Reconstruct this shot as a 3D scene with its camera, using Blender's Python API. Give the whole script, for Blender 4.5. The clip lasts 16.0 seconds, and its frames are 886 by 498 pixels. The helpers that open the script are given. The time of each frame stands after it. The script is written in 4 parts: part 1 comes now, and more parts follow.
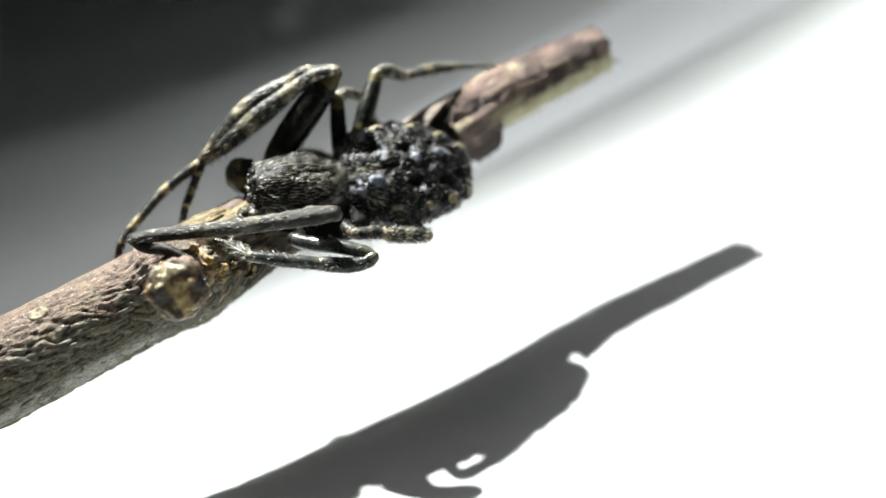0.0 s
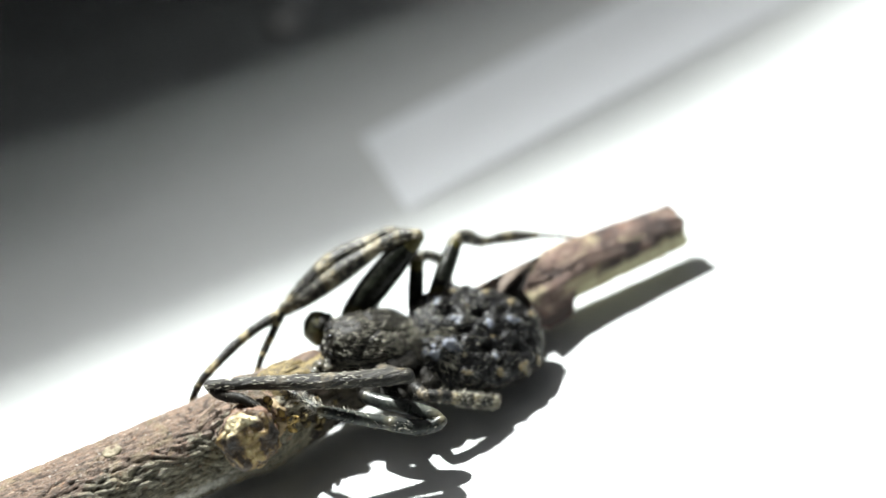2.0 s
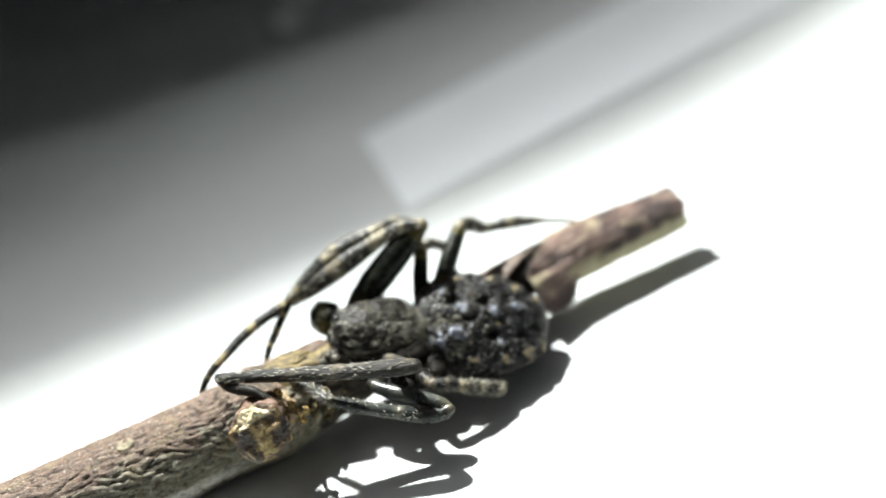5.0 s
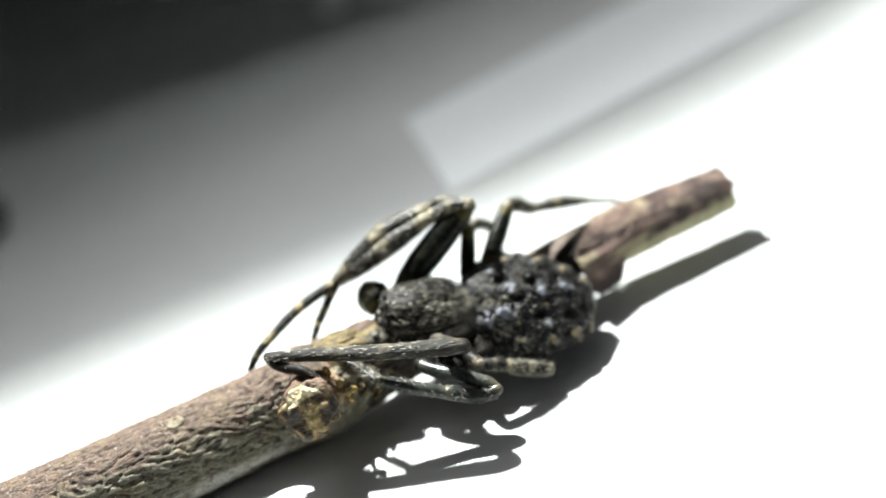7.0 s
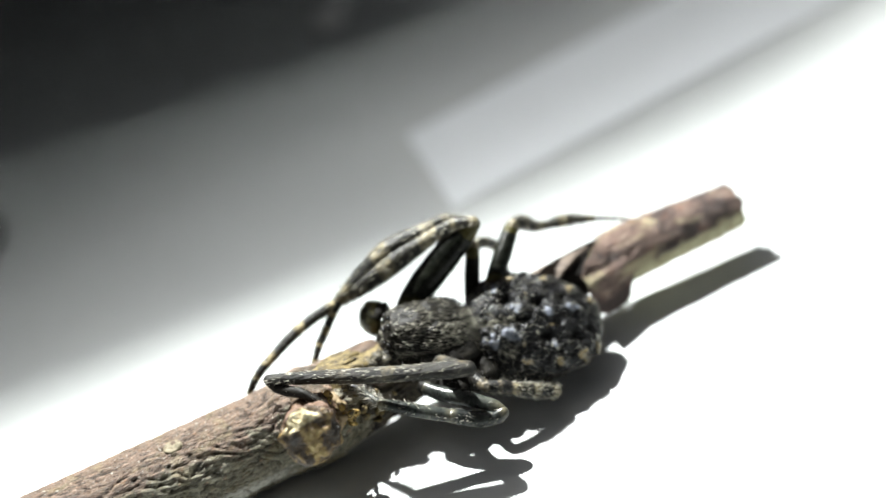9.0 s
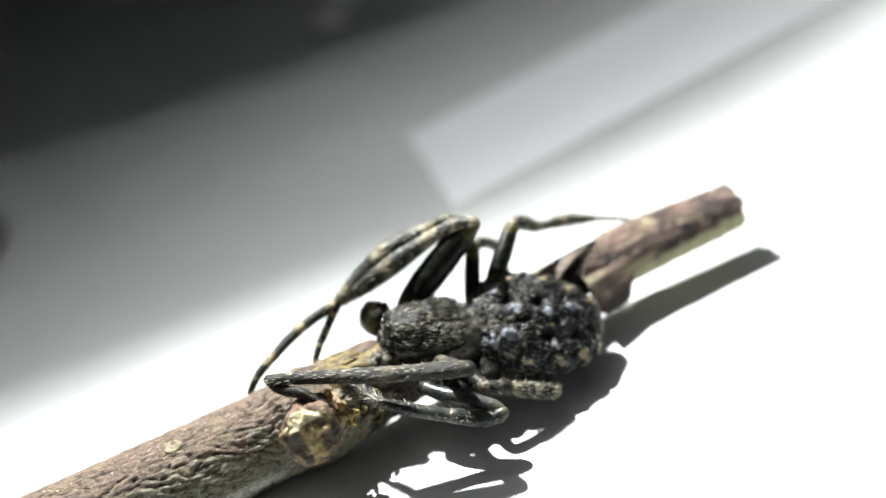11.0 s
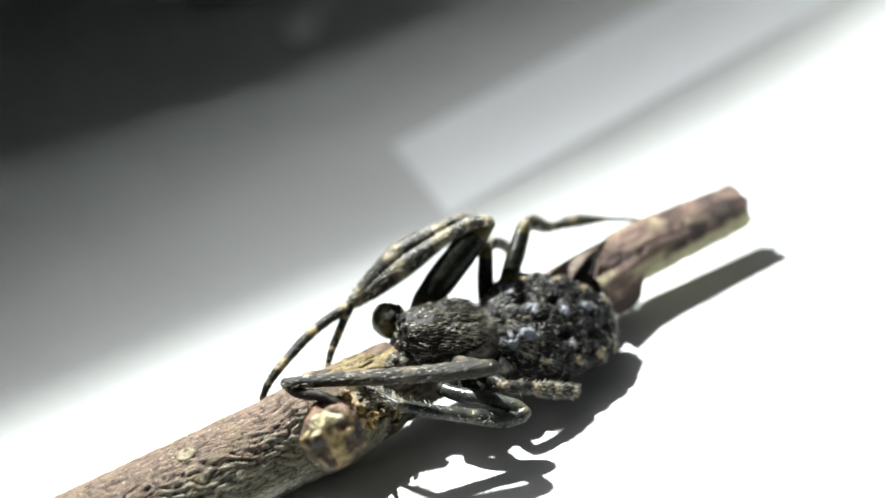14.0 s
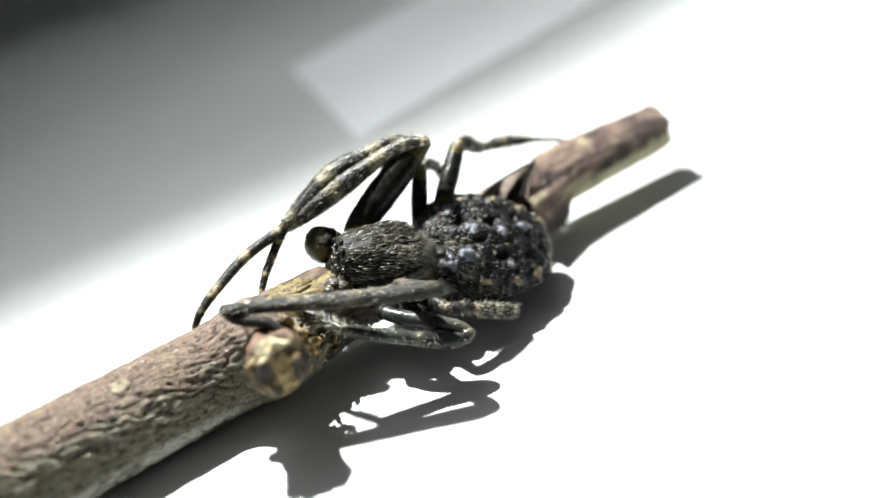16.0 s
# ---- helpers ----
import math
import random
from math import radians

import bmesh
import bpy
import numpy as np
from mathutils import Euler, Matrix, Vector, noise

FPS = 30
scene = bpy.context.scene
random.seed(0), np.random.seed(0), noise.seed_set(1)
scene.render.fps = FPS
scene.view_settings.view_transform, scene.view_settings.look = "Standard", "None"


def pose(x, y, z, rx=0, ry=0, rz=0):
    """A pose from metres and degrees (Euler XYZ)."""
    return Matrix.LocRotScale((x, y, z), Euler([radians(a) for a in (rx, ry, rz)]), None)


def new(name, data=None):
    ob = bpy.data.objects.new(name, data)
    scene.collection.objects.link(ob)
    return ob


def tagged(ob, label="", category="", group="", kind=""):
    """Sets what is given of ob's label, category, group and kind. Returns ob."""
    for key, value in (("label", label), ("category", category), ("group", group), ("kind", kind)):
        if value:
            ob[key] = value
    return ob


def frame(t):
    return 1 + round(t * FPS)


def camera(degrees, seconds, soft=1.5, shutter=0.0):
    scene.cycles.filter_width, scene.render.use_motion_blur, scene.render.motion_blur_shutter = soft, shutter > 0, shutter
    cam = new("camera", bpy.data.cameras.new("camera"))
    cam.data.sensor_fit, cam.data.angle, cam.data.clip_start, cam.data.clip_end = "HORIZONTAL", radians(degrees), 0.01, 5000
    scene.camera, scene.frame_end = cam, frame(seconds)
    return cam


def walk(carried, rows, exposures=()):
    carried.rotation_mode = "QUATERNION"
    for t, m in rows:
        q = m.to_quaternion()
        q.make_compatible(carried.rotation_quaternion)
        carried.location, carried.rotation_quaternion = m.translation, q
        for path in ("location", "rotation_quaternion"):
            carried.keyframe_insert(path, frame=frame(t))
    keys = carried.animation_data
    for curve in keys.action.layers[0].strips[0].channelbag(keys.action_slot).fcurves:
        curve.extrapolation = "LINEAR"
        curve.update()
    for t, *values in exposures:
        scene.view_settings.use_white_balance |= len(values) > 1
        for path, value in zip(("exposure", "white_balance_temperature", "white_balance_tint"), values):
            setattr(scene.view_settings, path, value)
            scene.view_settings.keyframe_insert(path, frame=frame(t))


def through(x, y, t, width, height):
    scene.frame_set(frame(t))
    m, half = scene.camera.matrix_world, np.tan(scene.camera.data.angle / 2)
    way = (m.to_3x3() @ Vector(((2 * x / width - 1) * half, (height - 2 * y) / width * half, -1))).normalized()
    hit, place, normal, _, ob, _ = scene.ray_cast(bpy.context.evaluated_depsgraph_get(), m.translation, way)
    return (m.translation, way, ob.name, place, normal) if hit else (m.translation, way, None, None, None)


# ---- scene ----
MM = 0.001          # everything below is written in millimetres

cam = camera(42.0, 16.0, soft=1.5)
cam.data.dof.use_dof = True
cam.data.dof.focus_distance = 0.0604
cam.data.dof.aperture_fstop = 15.5


def mm_pose(x, y, z, rx=0, ry=0, rz=0):
    return pose(x * MM, y * MM, z * MM, rx, ry, rz)


walk(cam, [
    (0.0, mm_pose(0.74, -53.96, 42.39, 57.42, 12.76, -9.94)),
    (3.5, mm_pose(0.74, -53.96, 42.39, 57.42, 12.76, -9.94)),
    (6.0, mm_pose(0.74, -53.96, 42.39, 57.42, 12.76, -9.94)),
    (6.5, mm_pose(0.07, -53.84, 42.19, 57.16, 13.58, -8.25)),
    (7.0, mm_pose(0.10, -53.79, 42.28, 57.05, 13.55, -8.27)),
    (7.5, mm_pose(0.00, -52.80, 42.05, 57.41, 13.56, -8.36)),
    (8.0, mm_pose(0.03, -52.36, 41.91, 57.63, 13.58, -8.29)),
    (8.5, mm_pose(-0.17, -52.26, 41.96, 57.57, 13.48, -8.43)),
    (9.0, mm_pose(-0.10, -52.33, 42.01, 57.57, 13.52, -8.37)),
    (11.5, mm_pose(-0.02, -52.39, 41.96, 57.64, 13.57, -8.30)),
    (12.0, mm_pose(0.00, -52.31, 42.11, 57.49, 13.53, -8.30)),
    (12.5, mm_pose(-0.14, -52.27, 42.17, 57.58, 13.27, -8.41)),
    (13.0, mm_pose(-1.56, -52.57, 41.84, 57.85, 12.99, -9.82)),
    (13.5, mm_pose(-3.27, -52.36, 41.43, 57.94, 13.00, -9.72)),
    (14.0, mm_pose(-4.90, -51.71, 41.22, 58.37, 12.25, -11.60)),
    (14.5, mm_pose(-7.10, -51.26, 40.28, 59.38, 11.72, -13.62)),
    (15.0, mm_pose(-7.99, -50.81, 40.35, 58.42, 10.36, -15.73)),
    (15.5, mm_pose(-9.42, -50.51, 40.26, 55.86, 9.72, -17.66)),
    (16.0, mm_pose(-10.11, -49.74, 40.94, 53.86, 8.43, -18.87)),
])


# ---- light ----
world = bpy.data.worlds.new("world")
scene.world = world
world.use_nodes = True
wn = world.node_tree.nodes
sky = wn.new("ShaderNodeTexSky")
sky.sky_type, sky.sun_disc = "NISHITA", False
sky.air_density, sky.dust_density, sky.ozone_density = 0.35, 6.0, 0.0
sky.sun_elevation, sky.sun_rotation = radians(56.5), radians(-24.5)
pale_sky = wn.new("ShaderNodeHueSaturation")          # hazy, nearly colourless sky
pale_sky.inputs["Saturation"].default_value = 0.2
world.node_tree.links.new(sky.outputs[0], pale_sky.inputs["Color"])
world.node_tree.links.new(pale_sky.outputs[0], wn["Background"].inputs[0])
wn["Background"].inputs[1].default_value = 0.0175

# a small bright lamp close above the table, out of view
LAMP = Vector((-11.7, 38.5, 75.5))
lamp = bpy.data.lights.new("lamp", "POINT")
lamp.energy, lamp.shadow_soft_size, lamp.color = 0.55, 1.2 * MM, (0.965, 0.99, 0.965)
lamp_ob = new("lamp", lamp)
lamp_ob.matrix_world = mm_pose(*LAMP)

scene.view_settings.exposure = 1.5


# ---- materials ----
class Nodes:
    """A principled material and short ways to add nodes to it."""

    def __init__(self, name, rough=0.6, spec=0.4, metal=0.0):
        self.m = bpy.data.materials.new(name)
        self.m.use_nodes = True
        self.t = self.m.node_tree
        self.b = self.t.nodes["Principled BSDF"]
        self.b.inputs["Roughness"].default_value = rough
        self.b.inputs["Specular IOR Level"].default_value = spec
        self.b.inputs["Metallic"].default_value = metal

    def put(self, kind, **values):
        n = self.t.nodes.new(kind)
        for k, v in values.items():
            n.inputs[k].default_value = v
        return n

    def link(self, a, b):
        self.t.links.new(a, b)

    def coords(self, scale=(1, 1, 1), attribute=None):
        if attribute:
            src = self.t.nodes.new("ShaderNodeAttribute")
            src.attribute_name = attribute
            out = src.outputs["Vector"]
        else:
            out = self.t.nodes.new("ShaderNodeTexCoord").outputs["Object"]
        mp = self.put("ShaderNodeMapping", Scale=scale)
        self.link(out, mp.inputs["Vector"])
        return mp.outputs["Vector"]

    def noise(self, vec, scale, detail=4.0, rough=0.6, distort=0.0):
        n = self.put("ShaderNodeTexNoise", Scale=scale, Detail=detail, Roughness=rough, Distortion=distort)
        self.link(vec, n.inputs["Vector"])
        return n.outputs["Fac"]

    def ramp(self, fac, *stops):
        n = self.t.nodes.new("ShaderNodeValToRGB")
        e = n.color_ramp.elements
        while len(e) < len(stops):
            e.new(0.5)
        for el, (p, c) in zip(e, stops):
            el.position = p
            el.color = (*c, 1) if len(c) == 3 else c
        self.link(fac, n.inputs["Fac"])
        return n.outputs["Color"]

    def mix(self, fac, a, b, mode="MIX"):
        n = self.t.nodes.new("ShaderNodeMix")
        n.data_type, n.blend_type = "RGBA", mode
        for v, s in ((fac, n.inputs[0]), (a, n.inputs[6]), (b, n.inputs[7])):
            if isinstance(v, (int, float)):
                s.default_value = v
            elif isinstance(v, tuple):
                s.default_value = (*v, 1)
            else:
                self.link(v, s)
        return n.outputs[2]

    def attr(self, name):
        n = self.t.nodes.new("ShaderNodeAttribute")
        n.attribute_name = name
        return n.outputs["Fac"]

    def color(self, c):
        if isinstance(c, tuple):
            self.b.inputs["Base Color"].default_value = (*c, 1)
        else:
            self.link(c, self.b.inputs["Base Color"])
        return self

    def rough(self, c):
        self.link(c, self.b.inputs["Roughness"])
        return self

    def bump(self, fac, dist, strength=1.0):
        n = self.put("ShaderNodeBump", Strength=strength, Distance=dist)
        self.link(fac, n.inputs["Height"])
        self.link(n.outputs[0], self.b.inputs["Normal"])
        return self


def mat_laminate():
    k = Nodes("laminate_light_grey", 0.55, 0.3)
    v = k.coords()
    fine, broad = k.noise(v, 900, 3), k.noise(v, 25, 3)
    base = k.ramp(broad, (0.3, (0.475, 0.495, 0.495)), (0.7, (0.55, 0.57, 0.565)))
    k.color(k.mix(0.12, base, k.ramp(fine, (0.35, (0.42, 0.425, 0.425)), (0.7, (0.60, 0.61, 0.605)))))
    k.bump(fine, 0.00003, 0.4)
    return k.m


def mat_plain(name, c, rough=0.8, var=0.25, scale=60, spec=0.3):
    k = Nodes(name, rough, spec)
    v = k.coords()
    n = k.noise(v, scale, 5)
    k.color(k.ramp(n, (0.3, tuple(x * (1 - var) for x in c)), (0.7, tuple(min(1, x * (1 + var)) for x in c))))
    k.bump(k.noise(v, scale * 8, 3), 0.00008, 0.5)
    return k.m


def mat_bark():
    """Wrinkled bark: rounded wavy ridges with black crevices, red-brown above, olive-grey on the flank, a pale strip
    low down.
    """
    k = Nodes("bark", 0.62, 0.4)
    w = k.coords((1, 1, 1), "uvw")
    ridge, side = k.attr("ridge"), k.attr("side")
    streak = k.noise(k.coords((0.8, 2.6, 1.0), "uvw"), 1.9, 6, 0.72, 0.7)
    blotch = k.noise(w, 0.34, 4, 0.65, 0.6)
    grain = k.noise(k.coords((1.0, 1.6, 1.0), "uvw"), 6.5, 4, 0.7)
    grey = k.ramp(streak, (0.33, (0.04, 0.036, 0.024)), (0.45, (0.125, 0.113, 0.076)), (0.55, (0.25, 0.228, 0.155)), (0.68, (0.46, 0.435, 0.33)))
    red = k.ramp(streak, (0.33, (0.036, 0.023, 0.019)), (0.46, (0.112, 0.062, 0.043)), (0.57, (0.21, 0.122, 0.082)), (0.69, (0.38, 0.26, 0.18)))
    sides = k.put("ShaderNodeMath")
    sides.operation = "MULTIPLY_ADD"
    k.link(blotch, sides.inputs[0])
    sides.inputs[1].default_value = 1.2
    k.link(side, sides.inputs[2])
    fac = k.ramp(sides.outputs[0], (0.90, (0, 0, 0)), (1.28, (1, 1, 1)))
    c = k.mix(fac, grey, red)
    moss = k.ramp(k.noise(w, 0.62, 4, 0.6, 0.8), (0.52, (0, 0, 0)), (0.65, (0.55, 0.55, 0.55)))
    c = k.mix(moss, c, (0.25, 0.195, 0.085))
    rust = k.ramp(k.noise(w, 2.3, 3, 0.6), (0.60, (0, 0, 0)), (0.68, (0.7, 0.7, 0.7)))
    c = k.mix(rust, c, (0.34, 0.17, 0.085))
    chalk = k.ramp(k.noise(w, 3.4, 3, 0.6), (0.63, (0, 0, 0)), (0.69, (0.8, 0.8, 0.8)))
    c = k.mix(chalk, c, (0.66, 0.63, 0.55))
    c = k.mix(0.25, c, k.ramp(grain, (0.33, (0.04, 0.036, 0.028)), (0.68, (0.55, 0.52, 0.43))))
    strip = k.mix(1.0, k.ramp(side, (0.006, (1, 1, 1)), (0.024, (0, 0, 0))), k.ramp(k.noise(k.coords((0.25, 1.0, 1.0), "uvw"), 1.2, 5, 0.7), (0.40, (0.1, 0.1, 0.1)), (0.52, (0.9, 0.9, 0.9))), "MULTIPLY")
    strip = k.mix(1.0, strip, k.attr("strip_run"), "MULTIPLY")
    c = k.mix(strip, c, k.ramp(grain, (0.35, (0.42, 0.41, 0.36)), (0.6, (0.74, 0.72, 0.65))))
    # colour is multiplied towards black where the bark's ridge height is low
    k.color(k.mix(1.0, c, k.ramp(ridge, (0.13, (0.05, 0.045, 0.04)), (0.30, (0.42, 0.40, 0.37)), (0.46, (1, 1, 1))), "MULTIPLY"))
    k.bump(k.mix(0.35, streak, grain), 0.0004, 1.0)
    return k.m


def mat_sleeve():
    """Torn young bark: pinkish brown with dark stains, cream scuffs and a fine lengthwise grain."""
    k = Nodes("bark_red", 0.65, 0.35)
    w = k.coords((1, 1, 1), "uvw")
    grain = k.noise(k.coords((0.35, 2.2, 1.0), "uvw"), 2.4, 6, 0.7, 0.5)
    c = k.ramp(grain, (0.34, (0.045, 0.027, 0.021)), (0.47, (0.135, 0.088, 0.07)), (0.58, (0.25, 0.175, 0.142)), (0.70, (0.40, 0.33, 0.265)))
    stain = k.noise(k.coords((0.45, 0.8, 1.0), "uvw"), 0.75, 5, 0.65, 0.8)
    c = k.mix(k.ramp(stain, (0.46, (0, 0, 0)), (0.58, (0.85, 0.85, 0.85))), c, (0.042, 0.031, 0.030))
    scuff = k.noise(k.coords((0.5, 1.0, 3.0), "uvw"), 0.62, 5, 0.7, 1.0)
    c = k.mix(k.ramp(scuff, (0.535, (0, 0, 0)), (0.63, (0.8, 0.8, 0.8))), c, (0.46, 0.40, 0.25))
    rust = k.noise(w, 1.1, 3, 0.6, 0.4)
    c = k.mix(k.ramp(rust, (0.58, (0, 0, 0)), (0.68, (0.6, 0.6, 0.6))), c, (0.24, 0.115, 0.075))
    # sleeve colour is multiplied darker where the ridge height is low
    c = k.mix(1.0, c, k.ramp(k.attr("ridge"), (0.10, (0.3, 0.28, 0.25)), (0.40, (1, 1, 1))), "MULTIPLY")
    k.color(c)
    k.bump(k.mix(0.4, grain, stain), 0.0005, 1.0)
    return k.m


def mat_wood(name, lo, hi, scale=2.0, stretch=(0.3, 2.0, 1.0), dark=(0.09, 0.06, 0.04)):
    k = Nodes(name, 0.7, 0.3)
    v = k.coords(stretch, "uvw")
    n = k.noise(v, scale, 5, 0.65, 0.4)
    k.color(k.mix(k.ramp(k.noise(k.coords((1, 1, 1), "uvw"), scale * 0.8, 4), (0.53, (0, 0, 0)), (0.62, (1, 1, 1))),
                  k.ramp(n, (0.38, lo), (0.62, hi)), dark))
    k.bump(n, 0.0001, 0.7)
    return k.m


def mat_stub():
    """Knobby broken stub: red-brown bark above, a cream callus at the upper rim, a dark pitted end with golden fibres."""
    k = Nodes("stub_wood", 0.42, 0.5)
    v = k.coords()
    n, m, fine = k.noise(v, 480, 4, 0.6, 0.8), k.noise(v, 1100, 4, 0.65), k.noise(v, 3500, 4, 0.65)
    where = k.mix(0.22, k.attr("end"), n)
    c = k.ramp(where, (0.18, (0.04, 0.026, 0.012)), (0.34, (0.11, 0.062, 0.036)), (0.50, (0.24, 0.14, 0.095)))
    c = k.mix(0.6, c, k.ramp(m, (0.40, (0.25, 0.22, 0.2)), (0.52, (1, 1, 1))), "MULTIPLY")
    face = k.ramp(k.mix(0.5, n, m), (0.42, (0.010, 0.006, 0.004)), (0.485, (0.05, 0.028, 0.011)), (0.515, (0.19, 0.12, 0.04)), (0.58, (0.40, 0.30, 0.12)), (0.66, (0.62, 0.52, 0.29)))
    c = k.mix(k.ramp(where, (0.52, (0, 0, 0)), (0.60, (1, 1, 1))), c, face)
    c = k.mix(k.ramp(where, (0.47, (0, 0, 0)), (0.53, (0.7, 0.7, 0.7)), (0.56, (0.7, 0.7, 0.7)), (0.61, (0, 0, 0))), c, (0.018, 0.011, 0.007))
    cream = k.mix(0.25, k.attr("callus"), m)
    c = k.mix(k.ramp(cream, (0.48, (0, 0, 0)), (0.60, (1, 1, 1))), c, k.ramp(fine, (0.32, (0.40, 0.29, 0.12)), (0.52, (0.72, 0.62, 0.37)), (0.7, (0.84, 0.78, 0.58))))
    c = k.mix(0.07, c, k.ramp(fine, (0.35, (0.02, 0.012, 0.006)), (0.65, (0.36, 0.24, 0.11))))
    k.color(c)
    k.bump(k.mix(0.4, m, fine), 0.0006, 1.0)
    return k.m


def mat_leg(name, dark, pale, ring, gloss=0.38, at=(0.40, 0.58, 0.70), mid=0.65, spec=0.28, scale=1700, flecks=0.8):
    """Cuticle with pale rings near the joints and mottling."""
    k = Nodes(name, gloss, spec)
    v = k.coords()
    along = k.attr("along")
    n = k.noise(v, scale, 5, 0.68)
    m = k.noise(v, 900, 3, 0.6)
    c = k.ramp(n, (at[0], dark), (at[1], tuple(x * 2.0 for x in dark)), (at[2], pale))
    wavy = k.put("ShaderNodeMath")
    wavy.operation = "MULTIPLY_ADD"
    k.link(m, wavy.inputs[0])
    wavy.inputs[1].default_value = 0.16
    k.link(along, wavy.inputs[2])
    bands = k.ramp(wavy.outputs[0], (0.0, (0.9,) * 3), (0.16, (0.85,) * 3), (0.23, (0, 0, 0)), (0.48, (0, 0, 0)), (0.53, (mid,) * 3), (0.62, (mid,) * 3), (0.67, (0, 0, 0)), (0.94, (0, 0, 0)), (0.99, (0.9,) * 3))
    b2 = k.mix(1.0, bands, k.ramp(n, (0.34, (0.35, 0.35, 0.35)), (0.52, (1, 1, 1))), "MULTIPLY")
    c = k.mix(b2, c, ring)
    fleck = k.noise(v, 3600, 4, 0.6)
    c = k.mix(0.85, c, k.ramp(fleck, (0.43, (0.15, 0.15, 0.15)), (0.50, (1, 1, 1))), "MULTIPLY")
    c = k.mix(k.ramp(k.noise(v, 5200, 3, 0.6), (0.56, (0, 0, 0)), (0.64, (flecks, flecks, flecks))), c, pale)
    k.color(c)
    k.rough(k.ramp(fleck, (0.42, (min(1, gloss + 0.12),) * 3), (0.6, (gloss - 0.04,) * 3)))
    k.bump(k.mix(0.5, n, fleck), 0.00014, 1.0)
    return k.m


def mat_femur():
    """Smooth, glossy black-green cuticle, olive towards the body, with a small pale spot at the knee."""
    k = Nodes("femur_cuticle", 0.3, 0.12)
    v = k.coords()
    n, m = k.noise(v, 700, 4, 0.6), k.noise(v, 2600, 4, 0.6)
    c = k.ramp(n, (0.36, (0.004, 0.0045, 0.0035)), (0.60, (0.009, 0.010, 0.007)), (0.75, (0.024, 0.024, 0.016)))
    c = k.mix(k.ramp(m, (0.64, (0, 0, 0)), (0.70, (0.6, 0.6, 0.6))), c, (0.10, 0.095, 0.065))
    wavy = k.put("ShaderNodeMath")
    wavy.operation = "MULTIPLY_ADD"
    k.link(n, wavy.inputs[0])
    wavy.inputs[1].default_value = 0.22
    k.link(k.attr("along"), wavy.inputs[2])
    c = k.mix(k.ramp(wavy.outputs[0], (0.12, (0.7, 0.7, 0.7)), (0.24, (0.45, 0.45, 0.45)), (0.34, (0, 0, 0)), (1.08, (0, 0, 0)), (1.1, (0.5, 0.5, 0.5))), c, (0.105, 0.092, 0.030))
    k.color(c)
    k.rough(k.ramp(m, (0.4, (0.24, 0.24, 0.24)), (0.65, (0.42, 0.42, 0.42))))
    k.bump(m, 0.00005, 0.8)
    return k.m


def mat_dusty():
    """Dull grey-brown cuticle with fine streaks and a darker far end."""
    k = Nodes("leg_cuticle_brown", 0.5, 0.3)
    v = k.coords()
    n, m = k.noise(k.coords((0.22, 1.5, 1.5)), 2300, 5, 0.65), k.noise(v, 1100, 4, 0.65)
    c = k.ramp(n, (0.42, (0.006, 0.0055, 0.0045)), (0.50, (0.024, 0.021, 0.016)), (0.60, (0.11, 0.10, 0.08)))
    c = k.mix(k.ramp(m, (0.52, (0, 0, 0)), (0.62, (0.7, 0.7, 0.7))), c, (0.125, 0.10, 0.058))
    c = k.mix(k.ramp(k.attr("along"), (0.0, (0.85, 0.85, 0.85)), (0.16, (0, 0, 0)), (0.42, (0, 0, 0)), (0.62, (0.75, 0.75, 0.75))), c, (0.012, 0.011, 0.008))
    k.color(c)
    k.bump(n, 0.00022, 1.0)
    return k.m


def mat_sleek():
    """Smooth grey-green cuticle with a wet gloss."""
    k = Nodes("leg_cuticle_sleek", 0.3, 0.28)
    v = k.coords()
    n, ring = k.noise(v, 700, 4, 0.6), k.attr("along")
    c = k.ramp(n, (0.36, (0.010, 0.0115, 0.0108)), (0.52, (0.028, 0.032, 0.029)), (0.68, (0.085, 0.09, 0.076)))
    ends = k.ramp(ring, (0.0, (0.7, 0.7, 0.7)), (0.12, (0, 0, 0)), (0.88, (0, 0, 0)), (1.0, (0.7, 0.7, 0.7)))
    k.color(k.mix(ends, c, k.ramp(n, (0.4, (0.03, 0.028, 0.02)), (0.6, (0.20, 0.18, 0.12)))))
    k.rough(k.ramp(k.noise(v, 2600, 3), (0.4, (0.22, 0.22, 0.22)), (0.65, (0.42, 0.42, 0.42))))
    k.bump(k.noise(v, 2600, 3), 0.00006, 0.8)
    return k.m


def mat_carapace():
    k = Nodes("carapace_cuticle", 0.55, 0.14)
    v = k.coords()
    n = k.noise(v, 1500, 5, 0.7)
    k.color(k.ramp(n, (0.3, (0.004, 0.0037, 0.003)), (0.58, (0.011, 0.0098, 0.0075)), (0.78, (0.04, 0.035, 0.025))))
    k.bump(k.noise(v, 4000, 3), 0.00006, 0.8)
    return k.m


